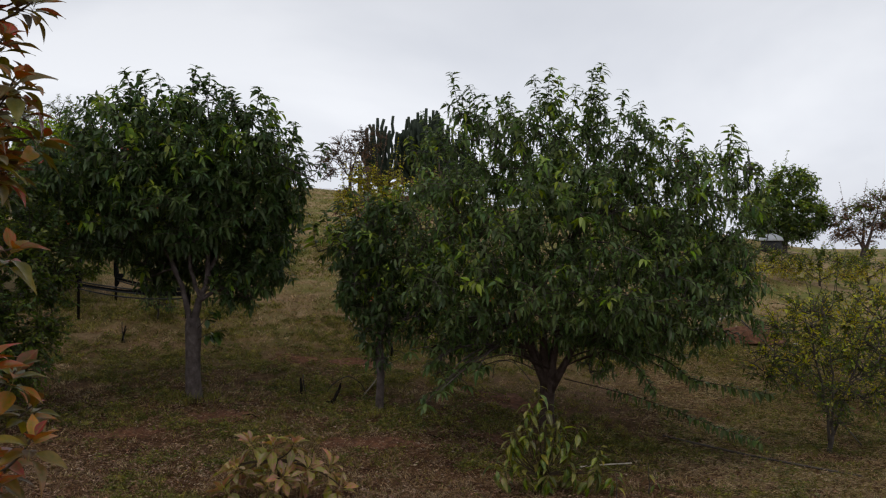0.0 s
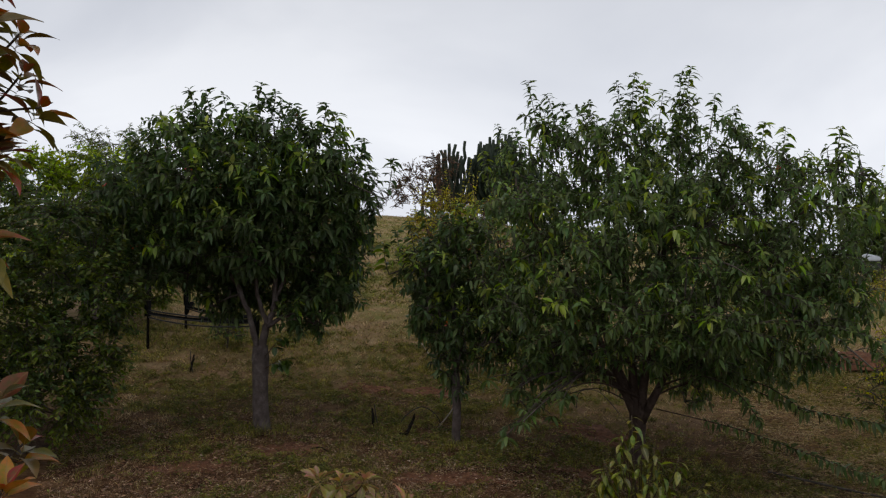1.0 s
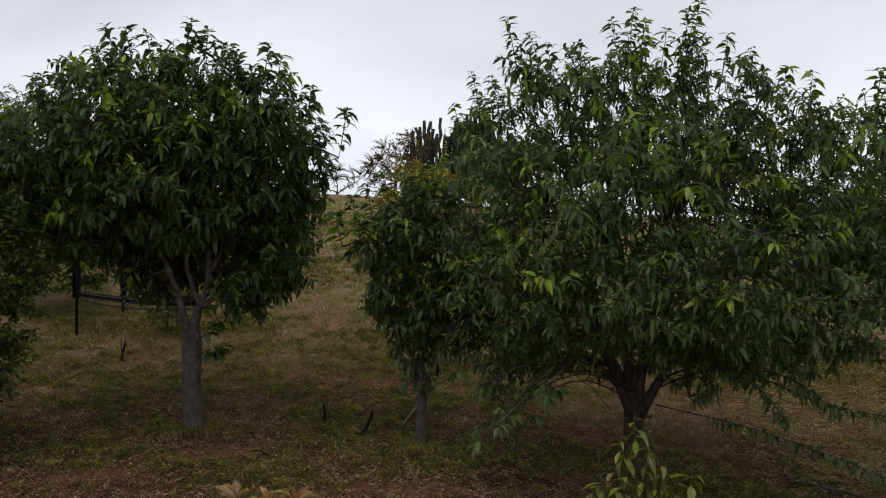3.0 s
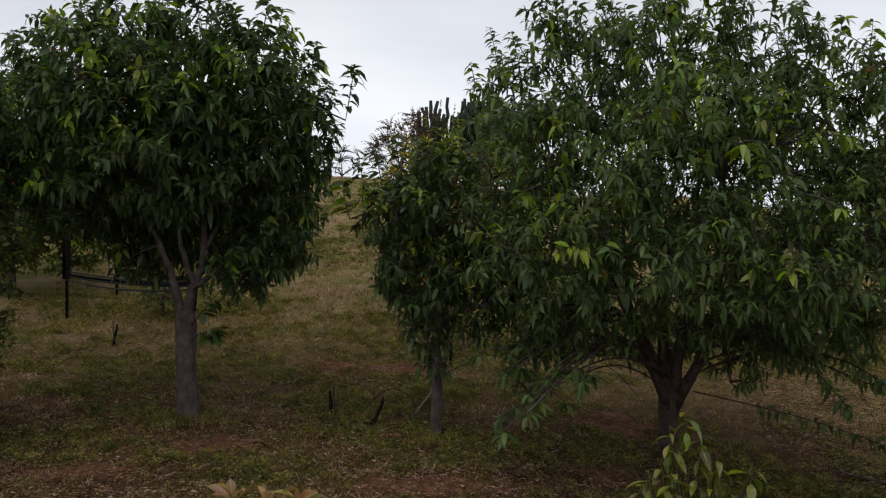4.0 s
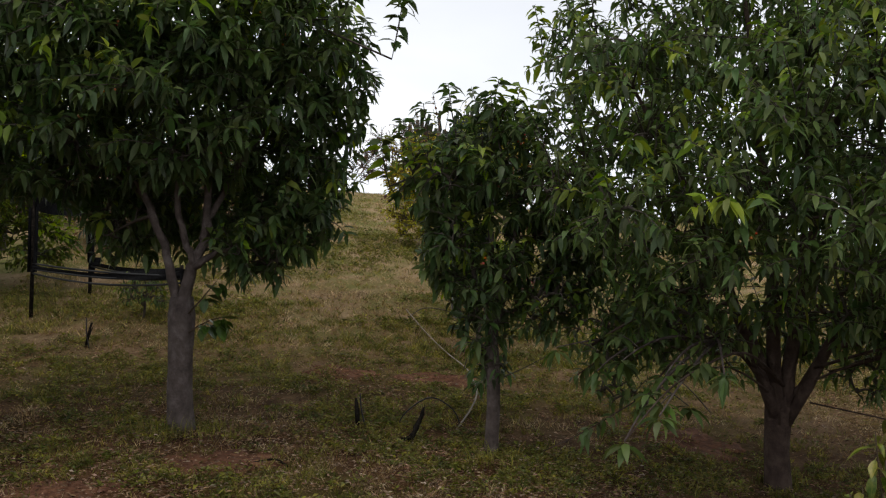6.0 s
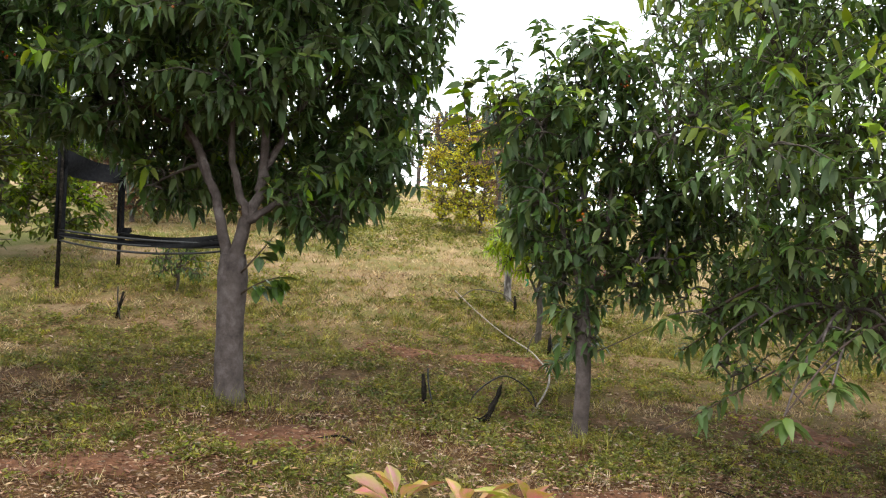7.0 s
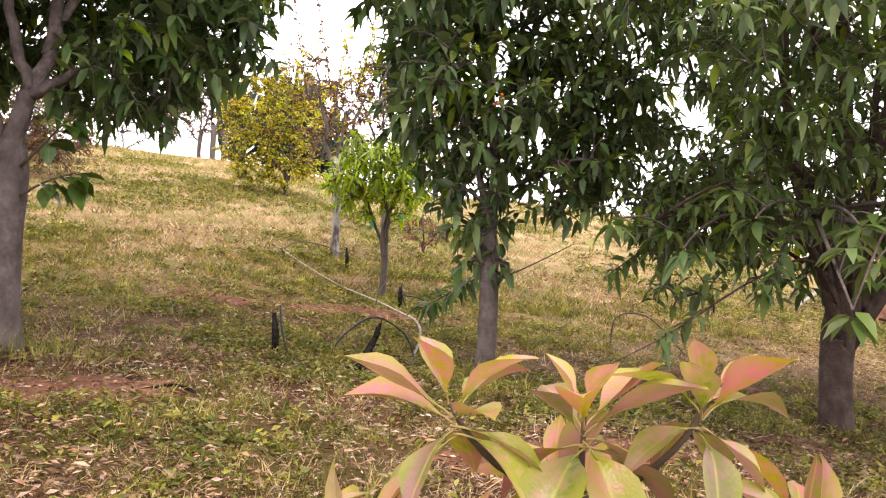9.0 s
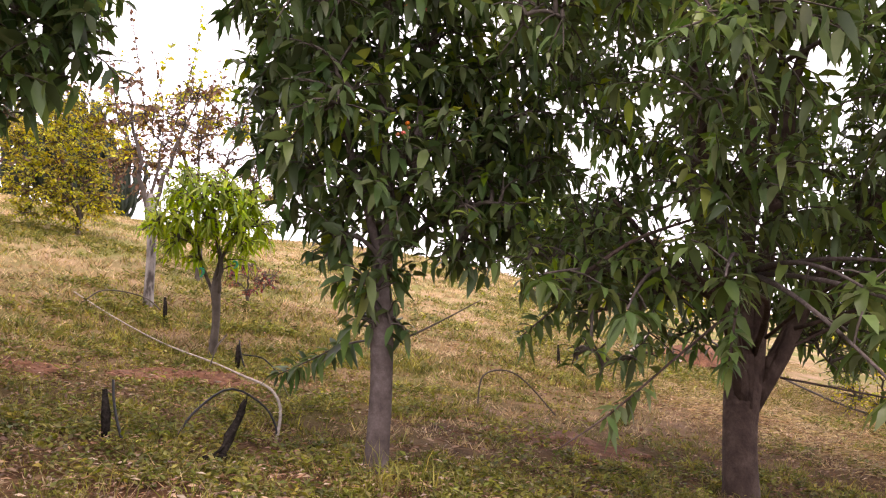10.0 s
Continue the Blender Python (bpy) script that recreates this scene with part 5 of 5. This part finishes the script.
LEAF_SETS = {
    "flush": [big_leaf("leaf", c, 0.6, w, M_FLUSH, 1.3) for c, w in ((0.06, 0.48), (0.2, 0.54), (0.36, 0.48))],
    "olive": [big_leaf("leaf", c, 0.45, w, M_OLIVE, 1.2) for c, w in ((0.2, 0.48), (0.4, 0.55), (0.6, 0.48))],
    "rust": [big_leaf("leaf", c, 0.45, w, M_RUST) for c, w in ((0.12, 0.48), (0.3, 0.54), (0.5, 0.48))],
    "green": [big_leaf("leaf", c, 0.35, w, M_GREEN_AVO) for c, w in ((0.2, 0.48), (0.4, 0.54), (0.6, 0.48))],
    "sapling": [big_leaf("leaf", c, 0.35, w, M_SAPLING) for c, w in ((0.2, 0.40), (0.45, 0.38), (0.7, 0.40))],
}


def leaf_matrix(p, d, up, size):
    d = Vector(d).normalized()
    x = d.cross(Vector(up)).normalized()
    z = x.cross(d)
    m = Matrix((x, d, z)).transposed().to_4x4()
    return Matrix.Translation(p) @ m @ Matrix.Diagonal((size, size, size, 1))


def rosette_plant(name, foot, label, category, tips, size, kinds, droop, seed, stem_r=0.009, stem_mat=None, per=9, tall=0.0, hub=None):
    """A young broad-leaved plant: stems from one foot, each ending in a whorl of leaves."""
    global rng
    rng = np.random.default_rng(seed)
    pl = thing(name, foot, label, category)
    f = np.array(foot)
    whorl = hub is not None
    if whorl:
        hub = np.array(hub) - f
    else:
        hub = (np.mean(tips, axis=0) - f) * np.array([0.4, 0.4, 0.35]) if not tall else np.array([0.02, 0.0, tall])
    g = Geo()
    tube(g, bezier((0, 0, -0.08), hub * (0.2, 0.2, 0.6), hub, 8), np.linspace(stem_r * 1.7, stem_r * 1.2, 8), 7, rough=0.08)
    part("stem", g, stem_mat or M_TWIG, pl)
    for k, tip in enumerate(tips):
        e = np.array(tip) - f
        g = Geo()
        root = hub if not tall else np.array([0.0, 0.0, max(0.2, e[2] - rng.uniform(0.1, 0.45))])
        line = bezier(root, root + (e - root) * (0.75, 0.75, 0.3) + rng.normal(0, 0.05, 3) * (tall > 0), e, 9)
        tube(g, line, np.linspace(stem_r, stem_r * 0.5, 9), 6, rough=0.06)
        st = part("branch", g, stem_mat or M_TWIG, pl)
        axis = unit(unit(e - line[-3]) * 0.5 + UP * 0.8)
        side = unit(np.cross(axis, (0.3, 0.8, 0.1)))
        other = np.cross(axis, side)
        for j in range(per):
            a = j * 2.39996 + rng.uniform(-0.3, 0.3) + k
            rise = 1.25 - 1.45 * (1 - j / per) - droop + rng.uniform(-0.35, 0.35)
            rise += 0.2 if j >= per - 3 else 0.0
            if whorl:
                rise = -0.75 + 0.5 * rng.random() if j < per * 0.4 else 0.25 + 0.6 * rng.random() if j < per - 2 else 2.0
            d = unit(side * math.cos(a) + other * math.sin(a) + axis * rise)
            d = unit(d - UP * droop * (0.1 if whorl else 0.5))
            p = e - axis * (0.045 if whorl else 0.05 * (1 + 3 * droop)) * (1 - j / per) + d * size * 0.14
            kind = kinds[1] if rng.random() < (0.75 if j < per - 4 else 0.1) else kinds[0]
            ob = new("leaf", LEAF_SETS[kind][int(rng.integers(0, 3))])
            ob.parent = st
            ob.matrix_basis = leaf_matrix(Vector(p), d, axis + rng.normal(0, 0.15, 3), size * rng.uniform(0.7, 1.1) * (0.65 if j > per - 3 else 1))
    return pl


rosette_plant("avocado_sapling", ground_point(-1.42, 7.85), "young avocado plant with pink-flushed yellow-green leaves", "sapling",
              [(-1.65, 7.71, -0.165), (-1.455, 7.68, -0.18), (-1.27, 7.66, -0.155), (-1.78, 7.72, -0.38), (-1.13, 7.6, -0.36), (-1.88, 7.9, -0.44), (-0.98, 7.85, -0.4), (-1.4, 7.98, -0.34), (-1.35, 7.56, -0.42), (-1.55, 7.9, -0.44),
               (-1.0, 7.95, -0.55), (-1.75, 8.0, -0.5), (-1.25, 7.9, -0.5), (-1.9, 7.75, -0.58), (-0.88, 7.75, -0.56), (-1.5, 7.65, -0.55)],
              0.165, ("flush", "olive"), 0.2, 3, 0.008, M_DARK_STEM, 12, hub=(-1.44, 7.74, -0.32))
tips = np.random.default_rng(77)
rosette_plant("avocado_tree", ground_point(-1.9, 2.75), "bronze-leaved avocado tree beside the path", "tree",
              [(-1.17, 2.45, 1.97), (-1.18, 2.45, 1.5), (-1.22, 2.4, 1.2), (-1.11, 2.42, 0.99), (-1.25, 2.5, 0.85), (-1.27, 2.6, 2.12), (-1.2, 2.3, 2.28)]
              + [(float(tips.uniform(-1.88, -1.26)), float(tips.uniform(2.4, 2.95)), float(tips.uniform(0.75, 2.4))) for _ in range(78)]
              + [(float(tips.uniform(-1.6, -1.14)), float(tips.uniform(2.4, 2.9)), float(tips.uniform(1.85, 2.5))) for _ in range(16)],
              0.094, ("rust", "green"), 0.05, 5, 0.006, M_DARK_STEM, 12, 2.2)
rosette_plant("cherry_sapling", ground_point(0.9, 8.25), "yellow-green sapling with drooping leaves", "sapling",
              [(float(tips.uniform(0.55, 1.5)), float(tips.uniform(8.1, 8.4)), float(tips.uniform(-0.6, -0.05))) for _ in range(12)]
              + [(0.87, 8.2, 0.26), (0.78, 8.2, 0.14), (0.95, 8.18, 0.12), (1.05, 8.2, 0.0), (0.74, 8.24, -0.1), (0.93, 8.2, -0.08), (1.12, 8.2, -0.16), (1.45, 8.22, -0.3), (0.45, 8.2, -0.42), (1.38, 8.15, -0.5), (0.6, 8.2, -0.16), (1.6, 8.2, -0.52), (0.82, 8.2, 0.02), (0.62, 8.2, -0.3), (1.25, 8.2, -0.08), (1.15, 8.15, -0.32), (0.72, 8.15, -0.45), (1.0, 8.15, -0.2), (0.52, 8.2, -0.5), (0.95, 8.1, -0.45)],
              0.135, ("sapling", "sapling"), 0.75, 7, 0.006, M_DARK_STEM, 8)
M_SPRIG = leaf_material("broad_dark_leaf", (0.035, 0.070, 0.010), (0.065, 0.115, 0.018), (0.10, 0.14, 0.04), 0.35, 0.02)
LEAF_SETS["sprig"] = [big_leaf("leaf", c, 0.3, w, M_SPRIG) for c, w in ((0.12, 0.58), (0.25, 0.64), (0.4, 0.58))]


def trunk_sprig(tree, roots, size, seed):
    """Short side shoots on a trunk, with broad leaves that stand out one by one."""
    r = np.random.default_rng(seed)
    for a, b, c, count in roots:
        line = bezier(a, b, c, 8)
        g = Geo()
        tube(g, line, np.linspace(0.008, 0.003, 8), 5)
        st = part("side_shoot", g, M_DARK_STEM, tree)
        for k in range(count):
            p = line[min(7, 3 + (k * 5) // count)]
            d = unit(np.array([r.uniform(-0.1, 1.0), r.uniform(-0.9, 0.5), r.uniform(-1.1, 0.0)]))
            ob = new("leaf", LEAF_SETS["sprig"][int(r.integers(0, 3))])
            ob.parent = st
            ob.matrix_basis = leaf_matrix(Vector(p + d * size * 0.15), d, UP + r.normal(0, 0.35, 3), size * r.uniform(0.7, 1.1))


trunk_sprig(bpy.data.objects["cherry_tree"], [((0.05, -0.04, 0.84), (0.16, -0.08, 0.95), (0.27, -0.1, 1.08), 8), ((0.06, -0.06, 0.70), (0.16, -0.1, 0.78), (0.32, -0.12, 0.82), 17)], 0.15, 4)
rosette_plant("seedling", ground_point(1.9, 8.3), "small yellow-green seedling in the litter", "sapling", [(1.9, 8.3, -0.48), (1.97, 8.3, -0.55)], 0.1, ("sapling", "sapling"), 0.5, 9, 0.005, None, 5)
rosette_plant("seedling", ground_point(1.55, 8.0), "small yellow-green seedling in the litter", "sapling", [(1.55, 8.0, -0.52)], 0.1, ("sapling", "sapling"), 0.5, 10, 0.005, None, 5)

# ---- ground cover ----


def value_noise(x, y, scale, seed):
    """Soft random field between 0 and 1."""
    r = np.random.default_rng(seed).random((64, 64))
    u, v = x * scale, y * scale
    i, j = np.floor(u).astype(int), np.floor(v).astype(int)
    f, g = u - i, v - j
    f, g = f * f * (3 - 2 * f), g * g * (3 - 2 * g)
    a, b, c, d = r[i % 64, j % 64], r[(i + 1) % 64, j % 64], r[i % 64, (j + 1) % 64], r[(i + 1) % 64, (j + 1) % 64]
    return (a * (1 - f) + b * f) * (1 - g) + (c * (1 - f) + d * f) * g


SOIL_PATCHES = [(-2.55, 10.2, 0.42, 0.3), (-0.75, 9.5, 0.55, 0.22), (-1.15, 12.75, 0.42, 0.3), (0.75, 10.2, 0.5, 0.3), (0.8, 11.6, 0.55, 0.3), (-2.1, 12.7, 0.45, 0.18), (-3.4, 9.6, 0.5, 0.22)]


def soil_patches():
    for k, (x, y, rx, ry) in enumerate(SOIL_PATCHES):
        g = Geo()
        n, V = 56, [(x, y, float(land(x, y)) + 0.022)]
        r = np.random.default_rng(200 + k)
        for f in np.linspace(0.1, 1.0, 10):
            for a in np.linspace(0, 2 * math.pi, n, endpoint=False):
                w = f * (1 + 0.22 * math.sin(2 * a + k) + 0.16 * math.sin(5 * a + 2 * k) + 0.10 * math.sin(11 * a + 3 * k) + r.uniform(-0.05, 0.05))
                px, py = x + rx * w * math.cos(a), y + ry * w * math.sin(a)
                V.append((px, py, float(land(px, py)) + (0.012 + r.uniform(-0.008, 0.010) if f < 0.9 else -0.012)))
        t = [(0, 1 + i, 1 + (i + 1) % n) for i in range(n)]
        q = [(1 + r * n + i, 1 + (r + 1) * n + i, 1 + (r + 1) * n + (i + 1) % n, 1 + r * n + (i + 1) % n) for r in range(9) for i in range(n)]
        g.add(V, q, t)
        tagged(new("soil_patch", g.mesh("soil_patch", M_SOIL)), "bare patch of red-brown earth", "soil", kind="structure")


soil_patches()


def bare(x, y):
    out = np.zeros(len(x))
    for px, py, rx, ry in SOIL_PATCHES:
        out = np.maximum(out, np.clip(1.15 - np.hypot((x - px) / rx, (y - py) / ry) + 1.2 * (value_noise(x, y, 6.0, 17) - 0.5), 0, 1))
    return out


def litter_bed(x, y):
    """Where fallen leaves lie thick and little grows."""
    b = np.exp(-((x + 3.8) / 1.3) ** 2 - ((y - 9.2) / 0.7) ** 2) + np.exp(-((x - 0.5) / 1.2) ** 2 - ((y - 9.9) / 0.6) ** 2) + 0.6 * np.exp(-((x - 1.3) / 0.9) ** 2 - ((y - 11.6) / 0.7) ** 2) + 0.7 * np.exp(-((x + 1.5) / 0.6) ** 2 - ((y - 12.4) / 0.5) ** 2)
    return np.clip(b * (0.5 + value_noise(x, y, 3.0, 23)), 0, 1)


def scatter(n, seed, x0, x1, y0, y1, power=1.0):
    r = np.random.default_rng(seed)
    y = y0 + (y1 - y0) * r.random(n) ** power
    half = 0.5 * (x1 - x0) * (np.clip(0.25 + 0.75 * (y - 4) / (y1 - 4), 0.3, 1) if y1 > 20 else np.clip(0.12 + 0.062 * y, 0.5, 1) if y0 > 7 and x1 + x0 < 2 else np.ones(n))
    x = (x0 + x1) / 2 + r.uniform(-1, 1, n) * half
    return x, y, r


def green_share(x, y):
    g = 0.5 + 2.3 * (0.4 * value_noise(x, y, 0.8, 3) + 0.35 * value_noise(x + 9, y, 2.6, 4) + 0.25 * value_noise(x, y + 5, 8.0, 6) - 0.5)
    for tx, ty in ((-3.0, 10.85), (-0.76, 10.75), (1.25, 10.8)):
        g = g + 0.25 * np.exp(-((x - tx) ** 2 + (y - ty) ** 2) / 0.5)
    g = g + 0.3 * np.exp(-((x - 0.1) / 1.2) ** 2 - ((y - 10.4) / 0.7) ** 2) + 0.22 * np.exp(-((x - 0.3) / 1.8) ** 2 - ((y - 13.0) / 1.2) ** 2)
    return g + np.clip((y - 10.2) * 0.12, -0.26, 0.12)


def blades(geo, x, y, r, h, w, lean, sliver=False):
    n = len(x)
    a = r.uniform(0, 2 * math.pi, n)
    base = np.stack([x, y, land(x, y) - 0.008], 1)
    side = np.stack([np.cos(a), np.sin(a), np.zeros(n)], 1) * w[:, None] * 0.5
    b = r.uniform(0, 2 * math.pi, n)
    off = np.stack([np.cos(b), np.sin(b), np.zeros(n)], 1) * (h * lean * r.uniform(0.2, 1.2, n))[:, None]
    mid = base + off * 0.35 + UP * (h * 0.6)[:, None]
    tip = base + off + UP * h[:, None]
    if sliver:
        V = np.stack([base - side, base + side, tip], 1).reshape(-1, 3)
        geo.add(V, None, np.arange(3 * n).reshape(-1, 3))
        return
    V = np.stack([base - side, base + side, mid - side * 0.6, mid + side * 0.6, tip], 1).reshape(-1, 3)
    k = np.arange(n)[:, None] * 5
    geo.add(V, k + np.array([[0, 1, 3, 2]]), k + np.array([[2, 3, 4]]))


def tufts(geo, x, y, r, k, spread, h, w, lean):
    """A clump of k blades at each place, taller in its middle."""
    n = len(x)
    size = np.repeat(r.uniform(0.55, 1.25, n), k)
    a, q = r.uniform(0, 2 * math.pi, n * k), r.random(n * k) ** 0.6
    px = np.repeat(x, k) + np.cos(a) * q * spread * size
    py = np.repeat(y, k) + np.sin(a) * q * spread * size
    blades(geo, px, py, r, size * (1.15 - 0.6 * q) * r.uniform(h[0], h[1], n * k), r.uniform(w[0], w[1], n * k), lean, True)


def clumps(geo, x, y, r, k, spread, high, size):
    """Low broad-leaved weeds: k small leaves heaped round each place."""
    n = len(x)
    big = np.repeat(r.uniform(0.5, 1.3, n), k)
    a, q = r.uniform(0, 2 * math.pi, n * k), r.random(n * k) ** 0.6
    px = np.repeat(x, k) + np.cos(a) * q * spread * big
    py = np.repeat(y, k) + np.sin(a) * q * spread * big
    P = np.stack([px, py, land(px, py) + high * big * (1 - 0.75 * q * q) * r.uniform(0.1, 1.0, n * k)], 1)
    b = a + r.normal(0, 0.9, n * k)
    D = np.stack([np.cos(b), np.sin(b), r.uniform(-0.3, 0.9, n * k)], 1)
    L = r.uniform(size[0], size[1], n * k)
    simple_leaves(geo, P, D, UP + r.normal(0, 0.4, (n * k, 3)), L, L * r.uniform(0.3, 0.55, n * k))


def litter(geo, n, seed, box, power, chance, long_, wide):
    x, y, r = scatter(n, seed, *box, power)
    keep = r.random(n) < chance(x, y)
    x, y = x[keep], y[keep]
    n = len(x)
    a = r.uniform(0, 2 * math.pi, n)
    D = np.stack([np.cos(a), np.sin(a), r.uniform(-0.15, 0.45, n)], 1)
    L = long_[0] + (long_[1] - long_[0]) * r.random(n) ** 1.7
    simple_leaves(geo, np.stack([x, y, land(x, y) + r.uniform(0.004, 0.032, n)], 1), D, UP + r.normal(0, 0.5, (n, 3)), L, L * r.uniform(wide[0], wide[1], n))


def ground_cover():
    open_ = lambda x, y: (1 - 0.9 * bare(x, y)) * (1 - 0.75 * litter_bed(x, y)) * np.clip(4.0 * (value_noise(x, y, 6.5, 27) - 0.2), 0.08, 1)
    near, far = (-6.8, 6.8, 7.4, 15.2), (-12, 12, 13.6, 33)
    # green grass in tufts, and finer tufts up the slope
    geo = Geo()
    x, y, r = scatter(36000, 21, *near, 1.25)
    keep = r.random(len(x)) < np.clip((green_share(x, y) - 0.50) * 3.5, 0.03, 0.95) * open_(x, y)
    tufts(geo, x[keep], y[keep], r, 11, 0.045, (0.03, 0.085), (0.005, 0.010), 1.0)
    x, y, r = scatter(36000, 24, *far, 1.25)
    keep = r.random(len(x)) < np.clip((green_share(x, y) - 0.62 + 0.3 * np.clip((16.5 - y) / 3, 0, 1)) * 3.5, 0.08, 0.85)
    tufts(geo, x[keep], y[keep], r, 9, 0.07, (0.03, 0.10), (0.009, 0.018), 1.2)
    x, y, r = scatter(16000, 25, -6, 6, -2, 7.9, 0.8)
    keep = r.random(len(x)) < np.clip((green_share(x, y) - 0.25) * 2.5, 0.1, 0.9)
    tufts(geo, x[keep], y[keep], r, 8, 0.06, (0.04, 0.09), (0.008, 0.014), 1.0)
    tagged(new("grass", geo.mesh("grass", M_GRASS)), "short green grass and weeds growing in tufts", "grass", kind="stuff")
    # straw
    geo = Geo()
    x, y, r = scatter(24000, 22, *near, 1.15)
    keep = r.random(len(x)) < np.clip((0.74 - green_share(x, y)) * 2.2 + 0.6 * np.clip(x - 2.8, 0, 1), 0.10, 0.9) * open_(x, y) * (1 - 0.8 * np.exp(-((x - 1.0) / 1.2) ** 2 - ((y - 10.5) / 1.3) ** 2))
    tufts(geo, x[keep], y[keep], r, 9, 0.05, (0.025, 0.08), (0.004, 0.008), 1.6)
    x, y, r = scatter(34000, 23, *far, 1.3)
    keep = r.random(len(x)) < np.clip((0.86 - green_share(x, y)) * 2.5, 0.2, 0.9) * np.clip((y - 12.6) / 4.5, 0.15, 1)
    tufts(geo, x[keep], y[keep], r, 8, 0.08, (0.025, 0.09), (0.007, 0.015), 1.8)
    tagged(new("dry_grass", geo.mesh("dry_grass", M_STRAW)), "straw-coloured dry grass stubble", "grass", kind="stuff")
    # low broad weeds
    geo = Geo()
    x, y, r = scatter(36000, 31, *near, 1.25)
    keep = r.random(len(x)) < np.clip((green_share(x + 0.4, y) - 0.52) * 3.2, 0.02, 0.9) * open_(x, y) * np.clip((15.6 - y) / 2.6, 0.15, 1)
    clumps(geo, x[keep], y[keep], r, 13, 0.06, 0.055, (0.016, 0.045))
    x, y, r = scatter(14000, 33, -7.5, 7.5, 14.5, 24, 1.3)
    keep = r.random(len(x)) < np.clip((green_share(x + 0.4, y) - 0.72) * 3.2, 0.02, 0.7)
    clumps(geo, x[keep], y[keep], r, 10, 0.08, 0.07, (0.03, 0.065))
    tagged(new("weeds", geo.mesh("weeds", M_WEED)), "low green broad-leaved weeds", "weeds", kind="stuff")
    # fallen leaves
    geo = Geo()

    def under_trees(x, y):
        t = np.exp(-((x - 0.6) ** 2 / 4 + (y - 9.6) ** 2 / 1.5)) + np.exp(-((x + 3.0) ** 2 / 4 + (y - 9.4) ** 2 / 0.8)) + 0.5 * np.exp(-((x + 1.2) ** 2 / 1 + (y - 12.6) ** 2 / 0.5)) + np.clip((9.5 - y) * 0.3, 0, 0.5)
        return np.clip(0.42 + t * 0.3 + 0.5 * litter_bed(x, y) * np.clip(0.3 - 0.5 * x, 0, 1) + 0.8 * (value_noise(x, y, 1.1, 12) - 0.5), 0.06, 1) * (1 - 0.6 * bare(x, y))

    litter(geo, 225000, 41, (-6.8, 6.5, 7.4, 16.0), 1.3, under_trees, (0.014, 0.052), (0.14, 0.38))
    litter(geo, 42000, 45, (-6.5, 6.5, -2.0, 7.7), 0.8, lambda x, y: 0.35 + 0.65 * value_noise(x, y, 1.1, 12), (0.02, 0.06), (0.16, 0.40))
    tagged(new("leaf_litter", geo.mesh("leaf_litter", M_LITTER)), "dry brown fallen leaves scattered over the ground", "leaf litter", kind="stuff")
    geo = Geo()
    litter(geo, 30000, 43, (-6.5, 5.5, 7.4, 13.5), 1.1, lambda x, y: np.clip(1.9 * (value_noise(x, y, 1.4, 19) - 0.22), 0.05, 1) * np.clip((13.0 - y) * 0.6, 0.1, 1) * np.clip(0.8 - 0.5 * x, 0.3, 1), (0.016, 0.045), (0.2, 0.42))
    tagged(new("dry_leaves", geo.mesh("dry_leaves", M_PALE_LITTER)), "pale curled dry leaves scattered under the trees", "leaf litter", kind="stuff")
    # pale cut hay on the open ground to the right
    geo = Geo()
    x, y, r = scatter(105000, 61, 1.4, 8.0, 7.0, 17.0, 1.0)
    keep = r.random(len(x)) < np.clip(2.2 * (value_noise(x, y, 0.9, 15) - 0.3), 0, 1) * np.clip((x - 2.3) * 0.8, 0, 1)
    x, y = x[keep], y[keep]
    n = len(x)
    P = np.stack([x, y, land(x, y) + r.uniform(0.006, 0.04, n)], 1)
    a = r.uniform(0, 2 * math.pi, n)
    D = np.stack([np.cos(a), np.sin(a), r.uniform(-0.12, 0.16, n)], 1)
    L = r.uniform(0.03, 0.11, n)
    simple_leaves(geo, P, D, UP + r.normal(0, 0.4, (n, 3)), L, r.uniform(0.004, 0.009, n))
    tagged(new("cut_hay", geo.mesh("cut_hay", M_HAY)), "pale cut hay lying on the open ground", "hay", kind="stuff")
    # tall seeding stems in clumps
    geo = Geo()
    r = np.random.default_rng(51)
    for _ in range(60):
        cx, cy = r.uniform(-5, 4), 8.8 + 6 * r.random() ** 1.3
        n = int(r.integers(8, 26))
        x, y = cx + r.normal(0, 0.07, n), cy + r.normal(0, 0.07, n)
        blades(geo, x, y, r, r.uniform(0.06, 0.16, n), r.uniform(0.003, 0.005, n), 0.6)
    for tx, ty in ((-3.0, 10.7), (-0.76, 10.6), (-0.76, 10.45), (-2.75, 10.75), (-3.25, 10.7)):
        n = 60
        blades(geo, tx + r.normal(0, 0.12, n), ty + r.normal(0, 0.08, n), r, r.uniform(0.06, 0.18, n), r.uniform(0.003, 0.006, n), 0.6)
    tagged(new("tall_grass", geo.mesh("tall_grass", M_GRASS)), "clumps of taller thin green grass", "grass", kind="stuff")


ground_cover()
